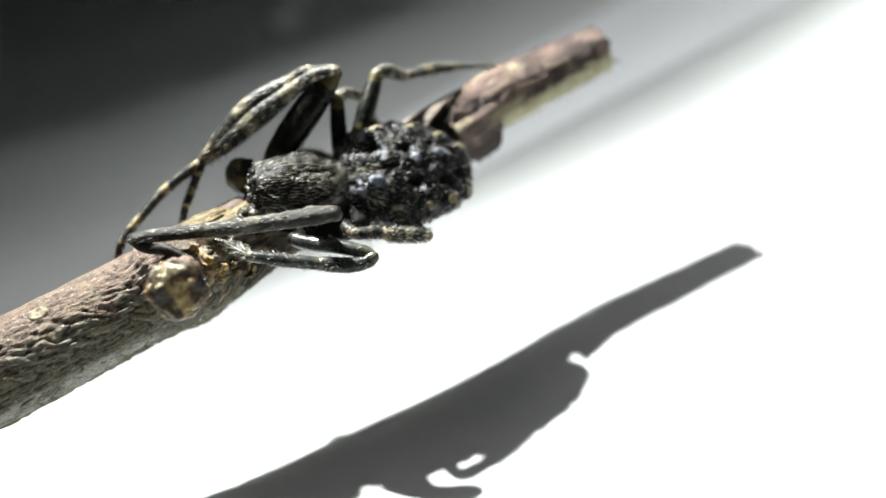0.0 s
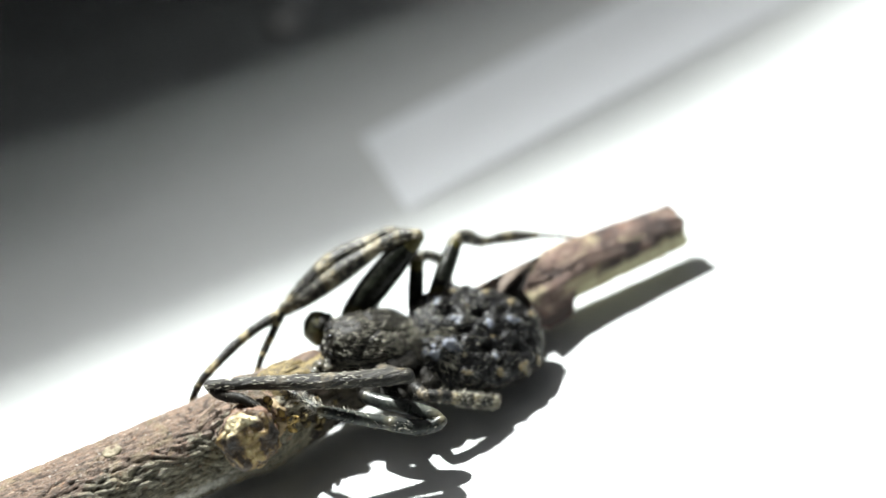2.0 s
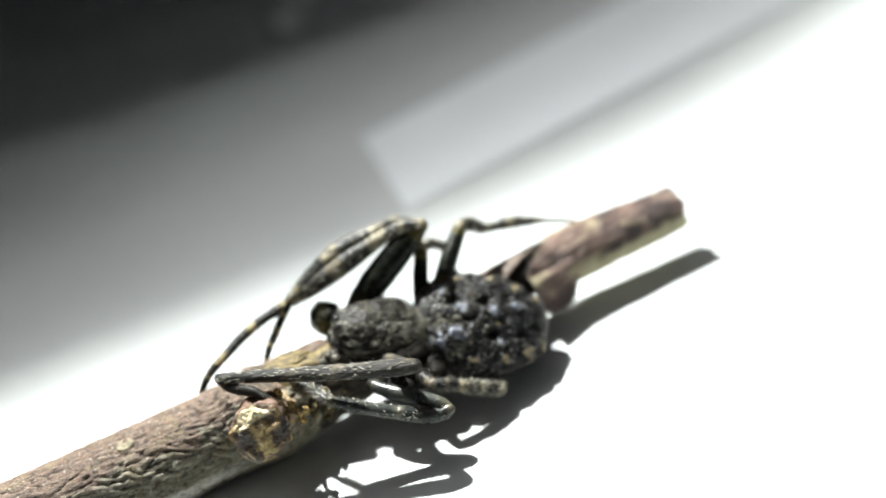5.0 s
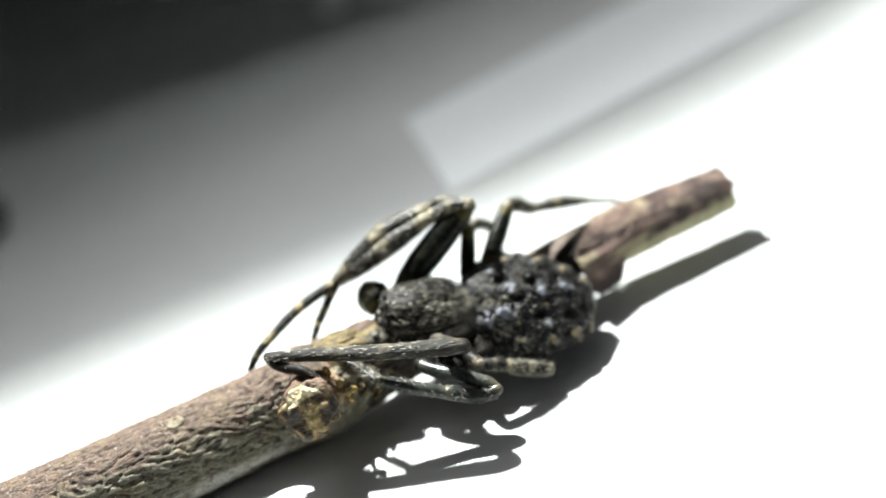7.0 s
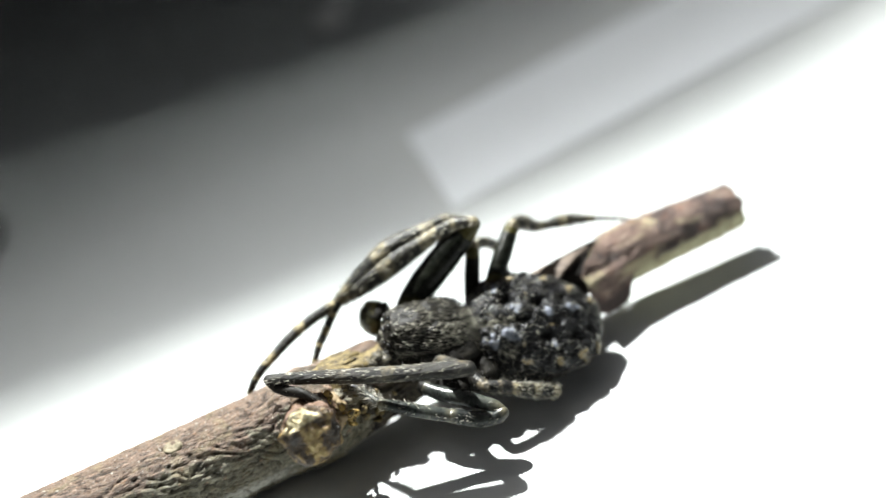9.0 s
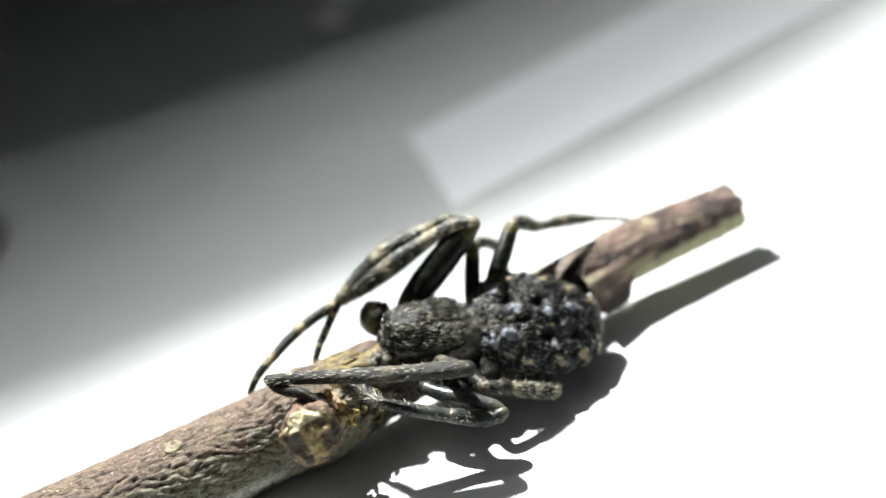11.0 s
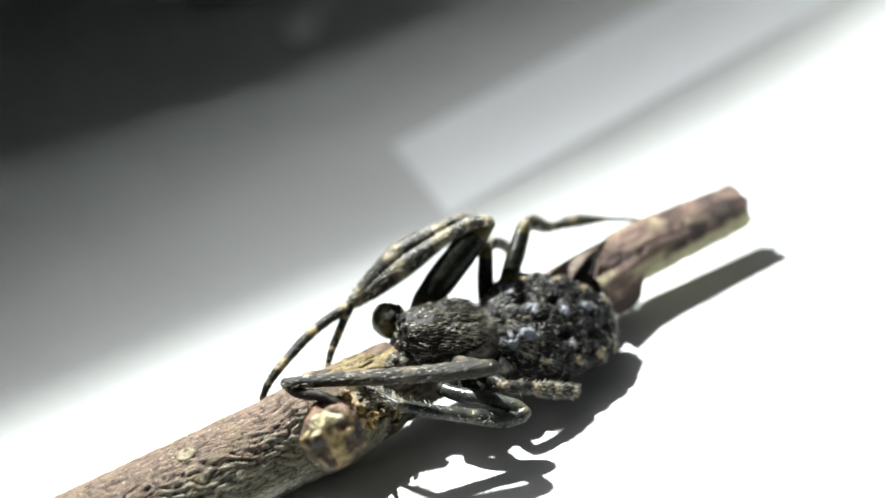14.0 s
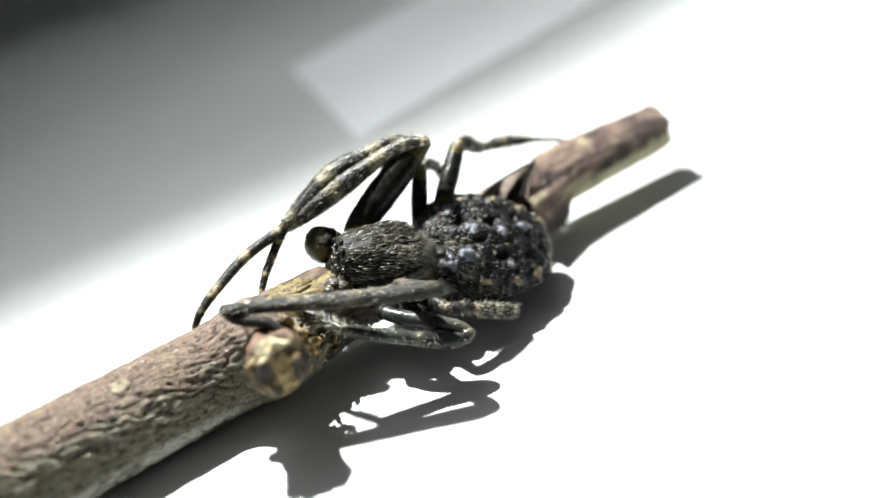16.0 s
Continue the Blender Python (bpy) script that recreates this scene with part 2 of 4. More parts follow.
def mat_abdomen():
    k = Nodes("abdomen_velvet", 0.28, 0.2)
    v = k.coords()
    n = k.noise(v, 1300, 6, 0.7)
    pale, white, pit = k.attr("pale"), k.attr("white"), k.attr("pit")
    c = k.ramp(n, (0.42, (0.003, 0.003, 0.0035)), (0.56, (0.007, 0.007, 0.0075)), (0.66, (0.012, 0.012, 0.014)), (0.80, (0.06, 0.06, 0.064)))
    wn_ = k.ramp(k.mix(0.5, white, n), (0.51, (0, 0, 0)), (0.64, (1, 1, 1)))
    c = k.mix(wn_, c, (0.135, 0.148, 0.18))
    c = k.mix(k.ramp(k.mix(0.5, pale, n), (0.52, (0, 0, 0)), (0.66, (1, 1, 1))), c, (0.20, 0.16, 0.088))
    c = k.mix(pit, c, (0.004, 0.004, 0.004))
    k.color(c)
    k.rough(k.ramp(n, (0.35, (0.24, 0.24, 0.24)), (0.65, (0.42, 0.42, 0.42))))
    k.bump(k.noise(v, 3000, 4, 0.65), 0.00014, 1.0)
    return k.m


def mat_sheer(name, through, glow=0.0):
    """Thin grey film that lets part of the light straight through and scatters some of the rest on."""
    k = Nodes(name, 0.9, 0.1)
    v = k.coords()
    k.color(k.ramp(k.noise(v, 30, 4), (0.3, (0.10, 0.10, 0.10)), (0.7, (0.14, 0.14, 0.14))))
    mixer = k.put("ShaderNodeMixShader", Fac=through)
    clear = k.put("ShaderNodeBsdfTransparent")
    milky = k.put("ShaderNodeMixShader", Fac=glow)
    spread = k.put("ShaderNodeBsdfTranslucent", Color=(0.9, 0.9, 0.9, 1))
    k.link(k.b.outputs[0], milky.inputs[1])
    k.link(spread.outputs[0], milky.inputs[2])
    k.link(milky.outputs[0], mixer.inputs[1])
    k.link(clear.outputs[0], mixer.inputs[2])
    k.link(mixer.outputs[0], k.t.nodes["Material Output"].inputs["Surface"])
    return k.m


def mat_hair(name, lo, hi):
    k = Nodes(name, 0.45, 0.5)
    g = k.t.nodes.new("ShaderNodeNewGeometry")
    k.color(k.ramp(g.outputs["Random Per Island"], (0.0, lo), (1.0, hi)))
    return k.m


def mat_olive():
    k = Nodes("palp_olive", 0.48, 0.35)
    v = k.coords()
    n = k.noise(v, 900, 4)
    k.color(k.ramp(n, (0.36, (0.018, 0.017, 0.007)), (0.50, (0.075, 0.070, 0.026)), (0.68, (0.16, 0.148, 0.06))))
    k.b.inputs["Subsurface Weight"].default_value = 0.7
    k.b.inputs["Subsurface Radius"].default_value = (0.0006, 0.0005, 0.0002)
    k.bump(n, 0.00006, 0.5)
    return k.m


def mat_eye():
    k = Nodes("eye_black", 0.2, 0.5)
    v = k.coords()
    k.color(k.ramp(k.noise(v, 2000, 2), (0.3, (0.004, 0.004, 0.004)), (0.7, (0.012, 0.011, 0.01))))
    return k.m


LAMINATE = mat_laminate()
CARD = mat_plain("white_card", (0.82, 0.85, 0.875), 0.6, 0.03, 40)
WHITE_BOARD = mat_plain("grey_board", (0.45, 0.45, 0.45), 0.7, 0.05, 30)
BLOCKER_GREY = mat_plain("blocker_grey", (0.10, 0.10, 0.10), 0.9, 0.2, 10)
# films for the unseen layers added to shade the back of the table
SHEER_DENSE = mat_sheer("shade_film_dense", 0.19, 0.23)
SHEER_THIN = mat_sheer("shade_film_thin", 0.66)
SHEER = mat_sheer("shade_film", 0.47)
CRUMB = mat_plain("pale_crumb", (0.86, 0.86, 0.84), 0.7, 0.2, 800)
SOOT = mat_plain("grey_rubber", (0.09, 0.09, 0.092), 0.8, 0.3, 500)
BARK = mat_bark()
BARK_RED = mat_sleeve()
SAPWOOD = mat_wood("exposed_sapwood", (0.27, 0.25, 0.145), (0.48, 0.455, 0.30), 1.6, (0.3, 2.0, 1.0), (0.22, 0.18, 0.11))
STUB_WOOD = mat_stub()
GAP_BLACK = mat_plain("gap_black", (0.010, 0.008, 0.007), 0.9, 0.4, 900)
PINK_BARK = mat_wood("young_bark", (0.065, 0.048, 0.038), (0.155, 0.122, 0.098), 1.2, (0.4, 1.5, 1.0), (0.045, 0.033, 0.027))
DARK_BARK = mat_wood("dark_flank_bark", (0.022, 0.018, 0.013), (0.075, 0.062, 0.042), 1.4, (0.5, 1.8, 1.0), (0.012, 0.009, 0.007))
LEG = mat_leg("leg_cuticle", (0.008, 0.0075, 0.006), (0.05, 0.044, 0.029), (0.33, 0.27, 0.145), 0.45, mid=0.85)
LEG_PALE = mat_leg("leg_cuticle_mottled", (0.006, 0.006, 0.0045), (0.105, 0.098, 0.075), (0.30, 0.26, 0.165), 0.36, (0.51, 0.57, 0.61), scale=1500, flecks=0.6)
LEG_GREY = mat_leg("leg_cuticle_grey", (0.007, 0.007, 0.0068), (0.075, 0.068, 0.054), (0.15, 0.125, 0.085), 0.42)
LEG_BROWN = mat_dusty()
LEG_BLACK = mat_leg("leg_cuticle_black", (0.005, 0.005, 0.0052), (0.05, 0.05, 0.052), (0.10, 0.09, 0.065), 0.16)
FEMUR = mat_femur()
LEG_SLEEK = mat_sleek()
CARAPACE = mat_carapace()
ABDOMEN = mat_abdomen()
HAIR_PALE = mat_hair("hair_pale", (0.12, 0.112, 0.09), (0.62, 0.59, 0.48))
HAIR_GREY = mat_hair("hair_grey", (0.05, 0.05, 0.05), (0.50, 0.49, 0.46))
HAIR_DARK = mat_hair("hair_dark", (0.006, 0.0055, 0.005), (0.05, 0.043, 0.032))
OLIVE = mat_olive()
EYE = mat_eye()


# ---- mesh helpers ----
class Mesh:
    """Vertices in millimetres, faces, material indices and named values per vertex."""

    def __init__(self):
        self.v, self.f, self.mi = [], [], []
        self.val = {}

    def vert(self, p, **values):
        self.v.append((p[0], p[1], p[2]))
        for k, x in values.items():
            self.val.setdefault(k, {})[len(self.v) - 1] = x
        return len(self.v) - 1

    def face(self, ids, mi=0):
        self.f.append(tuple(ids))
        self.mi.append(mi)

    def hair(self, root, way, length, width, mi=1, curl=0.0):
        way = Vector(way).normalized()
        s = way.orthogonal().normalized()
        t = way.cross(s)
        root = Vector(root)
        base = [self.vert(root + width * (math.cos(a) * s + math.sin(a) * t)) for a in (0.3, 2.4, 4.5)]
        tip = self.vert(root + way * length + Vector((0, 0, -curl * length)))
        for i in range(3):
            self.face((base[i], base[(i + 1) % 3], tip), mi)

    def rings(self, rings, closed=True, mi=0):
        n = len(rings[0])
        for a, b in zip(rings, rings[1:]):
            for i in range(n if closed else n - 1):
                j = (i + 1) % n
                self.face((a[i], a[j], b[j], b[i]), mi)

    def data(self, name, mats, smooth=True):
        me = bpy.data.meshes.new(name)
        me.from_pydata([(x * MM, y * MM, z * MM) for x, y, z in self.v], [], self.f)
        for m in mats:
            me.materials.append(m)
        me.polygons.foreach_set("material_index", self.mi)
        me.polygons.foreach_set("use_smooth", [smooth] * len(self.f))
        for k, d in self.val.items():
            some = next(iter(d.values()))
            if isinstance(some, tuple):
                at = me.attributes.new(k, "FLOAT_VECTOR", "POINT")
                flat = np.zeros((len(self.v), 3), np.float32)
                for i, x in d.items():
                    flat[i] = x
                at.data.foreach_set("vector", flat.ravel())
            else:
                at = me.attributes.new(k, "FLOAT", "POINT")
                flat = np.zeros(len(self.v), np.float32)
                for i, x in d.items():
                    flat[i] = x
                at.data.foreach_set("value", flat)
        me.update()
        return me


def part(name, mesh, mats, parent=None, label="", smooth=True):
    """One mesh object, under a thing or a part."""
    ob = new(name, mesh.data(name, mats if isinstance(mats, (list, tuple)) else [mats], smooth))
    if parent:
        ob.parent = parent
    if label:
        tagged(ob, label)
    return ob


def spline(points, step):
    """Catmull-Rom through points (tuples of any length), resampled every step mm."""
    P = [np.array(p, float) for p in points]
    P = [2 * P[0] - P[1], *P, 2 * P[-1] - P[-2]]
    out = []
    for i in range(1, len(P) - 2):
        a, b, c, d = P[i - 1:i + 3]
        n = max(2, int(np.linalg.norm((c - b)[:3]) / step))
        for k in range(n):
            t = k / n
            out.append(0.5 * ((2 * b) + (c - a) * t + (2 * a - 5 * b + 4 * c - d) * t * t + (3 * b - a - 3 * c + d) * t ** 3))
    out.append(P[-2])
    return out


def frames(path):
    """Tangent and two normals along a path."""
    out = []
    for i in range(len(path)):
        t = Vector(path[min(i + 1, len(path) - 1)][:3]) - Vector(path[max(i - 1, 0)][:3])
        t.normalize()
        up = Vector((0, 0, 1)) if abs(t.z) < 0.9 else Vector((0, 1, 0))
        s = t.cross(up).normalized()          # to the right of the way
        u = s.cross(t).normalized()           # up
        out.append((t, s, u))
    return out


def limb(points, seg=10, step=0.12, bumps=0.05, freq=2.2, seed=0.0):
    """A tube through (x, y, z, radius) with rounded ends and slight unevenness; 'along' runs 0 to 1."""
    g = Mesh()
    path = spline(points, step)
    fr = frames(path)
    total = len(path) - 1
    rings = []

    def ring(c, f3, r, al):
        ids = []
        t, s, u = f3
        for k in range(seg):
            a = 2 * math.pi * k / seg
            d = math.cos(a) * s + math.sin(a) * u
            p = Vector(c) + d * r
            q = r * (1 + bumps * 2.0 * noise.noise(p * freq + Vector((seed, seed, seed))))
            ids.append(g.vert(Vector(c) + d * q, along=al))
        return ids
    c, r, (t, s, u) = path[0][:3], path[0][3], fr[0]
    for q in (0.97, 0.75, 0.4):
        rings.append(ring(Vector(c) - t * r * q, fr[0], r * math.sqrt(1 - q * q), 0.0))
    for i, p in enumerate(path):
        rings.append(ring(p[:3], fr[i], max(p[3], 0.01), i / total))
    c, r, (t, s, u) = path[-1][:3], path[-1][3], fr[-1]
    for q in (0.4, 0.75, 0.97):
        rings.append(ring(Vector(c) + t * r * q, fr[-1], r * math.sqrt(1 - q * q), 1.0))
    g.rings(rings)
    g.face(list(reversed(rings[0])))
    g.face(rings[-1])
    g.path, g.fr = path, fr
    return g


def bristle(g, count, length, width, lean, rng, mi=1, spread=0.35):
    """Hairs on a limb, leaning towards its end."""
    n = len(g.path)
    for _ in range(count):
        i = min(n - 1, int(rng.random() * n))
        p = g.path[i]
        t, s, u = g.fr[i]
        a = rng.uniform(0, 2 * math.pi)
        d = math.cos(a) * s + math.sin(a) * u
        way = d + t * lean + Vector((rng.uniform(-1, 1), rng.uniform(-1, 1), rng.uniform(-1, 1))) * spread
        g.hair(Vector(p[:3]) + d * p[3] * 0.93, way, length * rng.uniform(0.5, 1.25), width, mi)


def slab(lo, hi, bevel):
    """A box with bevelled edges, as a Mesh."""
    bm = bmesh.new()
    bmesh.ops.create_cube(bm, size=1)
    for v in bm.verts:
        for k in range(3):
            v.co[k] = lo[k] if v.co[k] < 0 else hi[k]
    bmesh.ops.bevel(bm, geom=bm.edges[:], offset=bevel, segments=3, affect="EDGES", profile=0.5)
    g = Mesh()
    bm.verts.index_update()
    for v in bm.verts:
        g.vert(v.co)
    for fc in bm.faces:
        g.face([v.index for v in fc.verts])
    bm.free()
    return g


# ---- the setting ----
def build_setting():
    table = part("ground", slab((-400, -300, -18), (400, 500, 0), 1.5), LAMINATE, None, smooth=False)
    tagged(table, "smooth light grey laminate table top in hard bright light", "table top", kind="structure")

    # unseen translucent layers added below the lamp, letting light out to one side only
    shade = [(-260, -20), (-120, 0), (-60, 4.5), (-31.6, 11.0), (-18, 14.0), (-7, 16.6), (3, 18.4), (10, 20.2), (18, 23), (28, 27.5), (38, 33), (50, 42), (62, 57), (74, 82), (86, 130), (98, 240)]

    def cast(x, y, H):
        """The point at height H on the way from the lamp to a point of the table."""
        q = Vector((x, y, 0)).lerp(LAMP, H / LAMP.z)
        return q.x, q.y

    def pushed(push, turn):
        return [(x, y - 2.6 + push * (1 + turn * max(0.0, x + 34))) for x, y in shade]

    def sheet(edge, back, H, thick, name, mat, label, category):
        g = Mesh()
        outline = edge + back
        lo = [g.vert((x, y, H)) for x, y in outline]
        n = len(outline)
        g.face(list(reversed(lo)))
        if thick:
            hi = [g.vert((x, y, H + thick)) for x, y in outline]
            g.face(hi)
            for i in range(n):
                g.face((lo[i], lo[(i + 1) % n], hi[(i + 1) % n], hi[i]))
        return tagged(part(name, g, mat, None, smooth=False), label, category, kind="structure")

    shade_layers = [(-4.5, 0.0, SHEER_THIN), (0.0, 0.0, SHEER_DENSE)] + [(5.0, 0.022, SHEER)] + [(16.0, 0.016, SHEER), (25.0, 0.013, SHEER), (32.0, 0.009, SHEER), (37.0, 0.006, SHEER), (44.0, 0.004, SHEER)]
    for k, (push, turn, mat) in enumerate(shade_layers):
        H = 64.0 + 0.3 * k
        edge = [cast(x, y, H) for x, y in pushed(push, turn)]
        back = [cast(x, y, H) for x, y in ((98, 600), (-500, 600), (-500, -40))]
        sheet(edge, back, H, 0, "shade_layer", mat, "translucent grey hood layer under the lamp", "lamp hood")
    # an unseen board added low over the table's back to darken it
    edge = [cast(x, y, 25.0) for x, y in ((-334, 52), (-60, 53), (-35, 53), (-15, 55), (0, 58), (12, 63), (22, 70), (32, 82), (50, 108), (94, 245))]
    sheet(edge, [(edge[-1][0], 390), (-334, 390), (-334, edge[0][1])], 25.0, 10.0, "shade_board", WHITE_BOARD, "grey shelf board low above the back of the table", "shelf")
    # unseen walls added round the table to keep sky light off it
    wall = part("blocker_north", slab((-400, 420, -18), (400, 440, 330), 1.0), BLOCKER_GREY, None, smooth=False)
    tagged(wall, "dim plain painted wall behind the table", "wall", kind="structure")
    south = part("blocker_south", slab((-400, -340, -18), (400, -320, 560), 1.0), BLOCKER_GREY, None, smooth=False)
    tagged(south, "dim plain painted wall on the near side of the table", "wall", kind="structure")
    west = part("blocker_west", slab((-420, -300, -18), (-402, 420, 40), 1.0), BLOCKER_GREY, None, smooth=False)
    tagged(west, "dim plain painted low wall beside the table", "wall", kind="structure")


build_setting()


# ---- the twig ----
AXIS = [(-62, -15.3, 2.7, 3.1), (-40, -9.6, 2.66, 2.92), (-22.2, -4.5, 2.5, 2.72), (-12.5, -1.68, 2.46, 2.58), (-9.3, -1.1, 2.75, 2.62), (-4, 0.65, 2.75, 2.0),
        (1.5, 2.15, 3.0, 1.68), (5.4, 3.38, 3.15, 1.68), (8.2, 4.25, 3.2, 1.75), (12.0, 5.25, 3.25, 1.65), (15.3, 6.1, 3.2, 1.5), (17.8, 6.75, 3.2, 1.4)]


def ridges(x, a, r):
    """Height of the bark at x mm along and angle a: rounded wavy ridges parted by sharp crevices, 0 to 1."""
    w = a * r
    k = 0.45 * noise.noise(Vector((x * 0.55, w * 0.6, 3.1)))
    v = w + 0.22 * x + k
    n1 = abs(noise.noise(Vector((x * 0.85 + k, v * 3.7, 0.7))))
    n2 = abs(noise.noise(Vector((x * 1.7 - k, v * 6.8, 5.2))))
    n3 = noise.noise(Vector((x * 3.6, w * 5.5, 9.0)))
    patch = 0.5 + 0.5 * noise.noise(Vector((x * 0.35, w * 0.5, 8.0)))
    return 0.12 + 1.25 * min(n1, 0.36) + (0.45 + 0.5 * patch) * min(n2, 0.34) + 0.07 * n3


def skin(path, fr, na, amp, r_scale=1.0, taper=None):
    """Bark round the axis (angle 0: to the right of the way, pi/2: up)."""
    g = Mesh()
    rings = []
    run = 0.0
    for i, p in enumerate(path):
        if i:
            run += float(np.linalg.norm(p[:3] - path[i - 1][:3]))
        t, s, u = fr[i]
        ids = []
        for k in range(na):
            a = 2 * math.pi * k / na
            h = ridges(run, a, p[3])
            r = p[3] * r_scale + amp * (h - 0.5) * (0.75 - 0.35 * math.sin(a - 1.1))
            if taper:
                r = taper(i, k, a, r, p[3], run)
            d = math.cos(a) * s + math.sin(a) * u
            at = Vector(p[:3]) + flat_tip(d * r, p[0], s, u)
            at.z = max(at.z, 0.03)                             # pressed flat where it lies on the table
            ids.append(g.vert(at, uvw=(run, a * p[3], 0.0), ridge=min(1.0, max(0.0, h)), side=0.5 + 0.5 * math.sin(a - 1.1), strip_run=min(1.0, max(0.0, (-11.0 - p[0]) / 2.0))))
        rings.append(ids)
    g.rings(rings)
    g.ends = rings
    return g


def flat_tip(off, x, s, u):
    """Past the scar only a shallow shell of the twig is left: its front is flattened; a little so at the thick end."""
    c = 0.85 * s + 0.53 * u
    q = off.dot(c)
    if q < 0:                                                  # the underside away from the stub is flattened
        return off - c * q * float(np.interp(x, (-9.0, -4.0, -1.0, 3.0, 7.0), (0.54, 0.58, 0.58, 0.46, 0.30)))
    k = min(1.0, max(0.0, (x - 6.4) / 2.5))
    j = min(1.0, max(0.0, (-10.5 - x) / 2.0))
    return off + c * (k * (q * 0.76 - 0.30 - q) - 0.20 * j * q)


def wrap(a):
    return (a + math.pi) % (2 * math.pi) - math.pi


def mouth(a):
    """Where the torn sleeve begins, along x: oblique, further on at the top."""
    return float(np.interp(wrap(a), (-2.6, -1.6, 0.6, 1.1, 1.6, 2.0, 2.6), (9.2, 6.9, 6.7, 7.4, 8.6, 9.3, 9.3)))


def band(a):
    return float(np.interp(wrap(a), (-1.6, -0.2, 0.5, 0.9, 1.2, 1.6, 1.9), (0.3, 0.5, 1.6, 1.6, 1.3, 0.8, 0.35)))


def build_twig():
    twig = tagged(new("twig"), "broken dry twig with ridged grey-brown bark lying on the table", "twig")
    path = [p for i, p in enumerate(spline(AXIS, 0.08)) if p[0] > -30 or i % 5 == 0]
    # the lower, older bark up to the scar
    cut = next(i for i, p in enumerate(path) if p[0] > 10.6)
    old = path[:cut]
    fr = frames(old)

    def swell(i, k, a, r, r0, run):
        x = old[i][0]
        node = math.exp(-((x + 9.2) / 2.2) ** 2)             # thick node round the stub
        r += 0.25 * node * (0.6 + 0.8 * noise.noise(Vector((x, a * 2, 1))))
        thin = 1 / (1 + math.exp(-(x - 3.2) * 2.0))           # the young, smooth part before the scar
        r = r * (1 - thin) + (r0 * 0.93 + 0.25 * (r - r0 * 0.97)) * thin
        if x > mouth(a) - band(a):
            r -= 0.42                                          # the recessed gap under the torn sleeve, coloured near black
        return r
    g = skin(old, fr, 190, 0.36, 0.97, swell)
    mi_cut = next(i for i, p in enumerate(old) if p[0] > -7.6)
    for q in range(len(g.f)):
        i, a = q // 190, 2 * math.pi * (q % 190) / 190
        # from mi_cut on, darker bark; the darkest on the flank below angle 0.7
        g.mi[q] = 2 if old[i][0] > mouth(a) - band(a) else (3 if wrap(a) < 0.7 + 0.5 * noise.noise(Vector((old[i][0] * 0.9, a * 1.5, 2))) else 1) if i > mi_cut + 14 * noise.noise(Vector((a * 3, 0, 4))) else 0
    g.face(list(reversed(g.ends[0])))
    part("stem", g, [BARK, PINK_BARK, GAP_BLACK, DARK_BARK], twig, "ridged grey-brown bark with pale flakes")

    # heartwood that goes on inside the torn sleeve, bared on its lower flank
    inner = [p.copy() for p in path[cut - 14:]]
    for p in inner:
        p[3] *= 0.97
    fi = frames(inner)
    g = skin(inner, fi, 40, 0.16)
    g.face(list(reversed(g.ends[0])))
    g.face(g.ends[-1])
    part("bare_wood", g, SAPWOOD, twig, "pale bare wood where bark is torn off")

    # the sleeve of bark past the scar: proud of the stem, torn off along its lower edge
    sl = path[next(i for i, p in enumerate(path) if p[0] > 6.4):]
    fs = frames(sl)
    n_sl = len(sl)
    rng = random.Random(5)
    NA = 60

    def sleeve(r_add):
        g = Mesh()
        rings = []
        run = 60.0
        for i, p in enumerate(sl):
            q = i / (n_sl - 1)
            x = p[0]
            if i:
                run += float(np.linalg.norm(p[:3] - sl[i - 1][:3]))
            t, s, u = fs[i]
            low = float(np.interp(x, (6.4, 9.3, 9.9, 17.8), (-0.85, -0.70, -0.02, 0.20))) + 0.12 * noise.noise(Vector((run * 1.3, 0, 2)))
            high = math.pi + 0.9
            ids = []
            for k in range(NA):
                a = low + (high - low) * k / (NA - 1)
                h = ridges(run, a, p[3])
                r = p[3] * float(np.interp(x, (6.4, 8, 10), (0.93, 0.95, 1.03))) + r_add + 0.20 * (h - 0.5)
                flare = float(np.interp(x, (6.4, 8.5, 9.6, 11.0), (0.75, 1.0, 0.85, 0.0)))
                if a < 0.55:                                   # the torn flap hangs straight down
                    r += flare * max(0.0, (p[3] * 1.06 + 0.12 + r_add) / math.cos(a) - r) * min(1.0, (0.55 - a) / 0.3)
                back = (mouth(a) - 6.4) * (1 - q) ** 5
                ragged = 0.55 * noise.noise(Vector((a * 2.2, 1.0, 7))) * max(0.0, (q - 0.9) / 0.1)
                d = math.cos(a) * s + math.sin(a) * u
                ids.append(g.vert(Vector(p[:3]) + flat_tip(d * r, x, s, u) + t * (back + ragged), uvw=(run, a * p[3], 0.0), ridge=min(1, max(0, h + 0.15)), side=0.5 + 0.5 * math.sin(a - 0.1)))
            rings.append(ids)
        return g, rings
    g, outer = sleeve(0.06)
    g2, inn = sleeve(-0.16)
    off = len(g.v)
    for i, p in enumerate(g2.v):
        g.vert(p, uvw=g2.val["uvw"][i], ridge=0.3, side=g2.val["side"][i])
    inn = [[x + off for x in r] for r in inn]
    g.rings(outer, False)
    g.rings([list(reversed(r)) for r in inn], False)
    for e in (0, -1):
        for k in range(NA - 1):
            ids = (outer[e][k], outer[e][k + 1], inn[e][k + 1], inn[e][k])
            g.face(ids if e else tuple(reversed(ids)))
    for a, b in zip(range(n_sl - 1), range(1, n_sl)):
        g.face((outer[a][0], outer[b][0], inn[b][0], inn[a][0]))
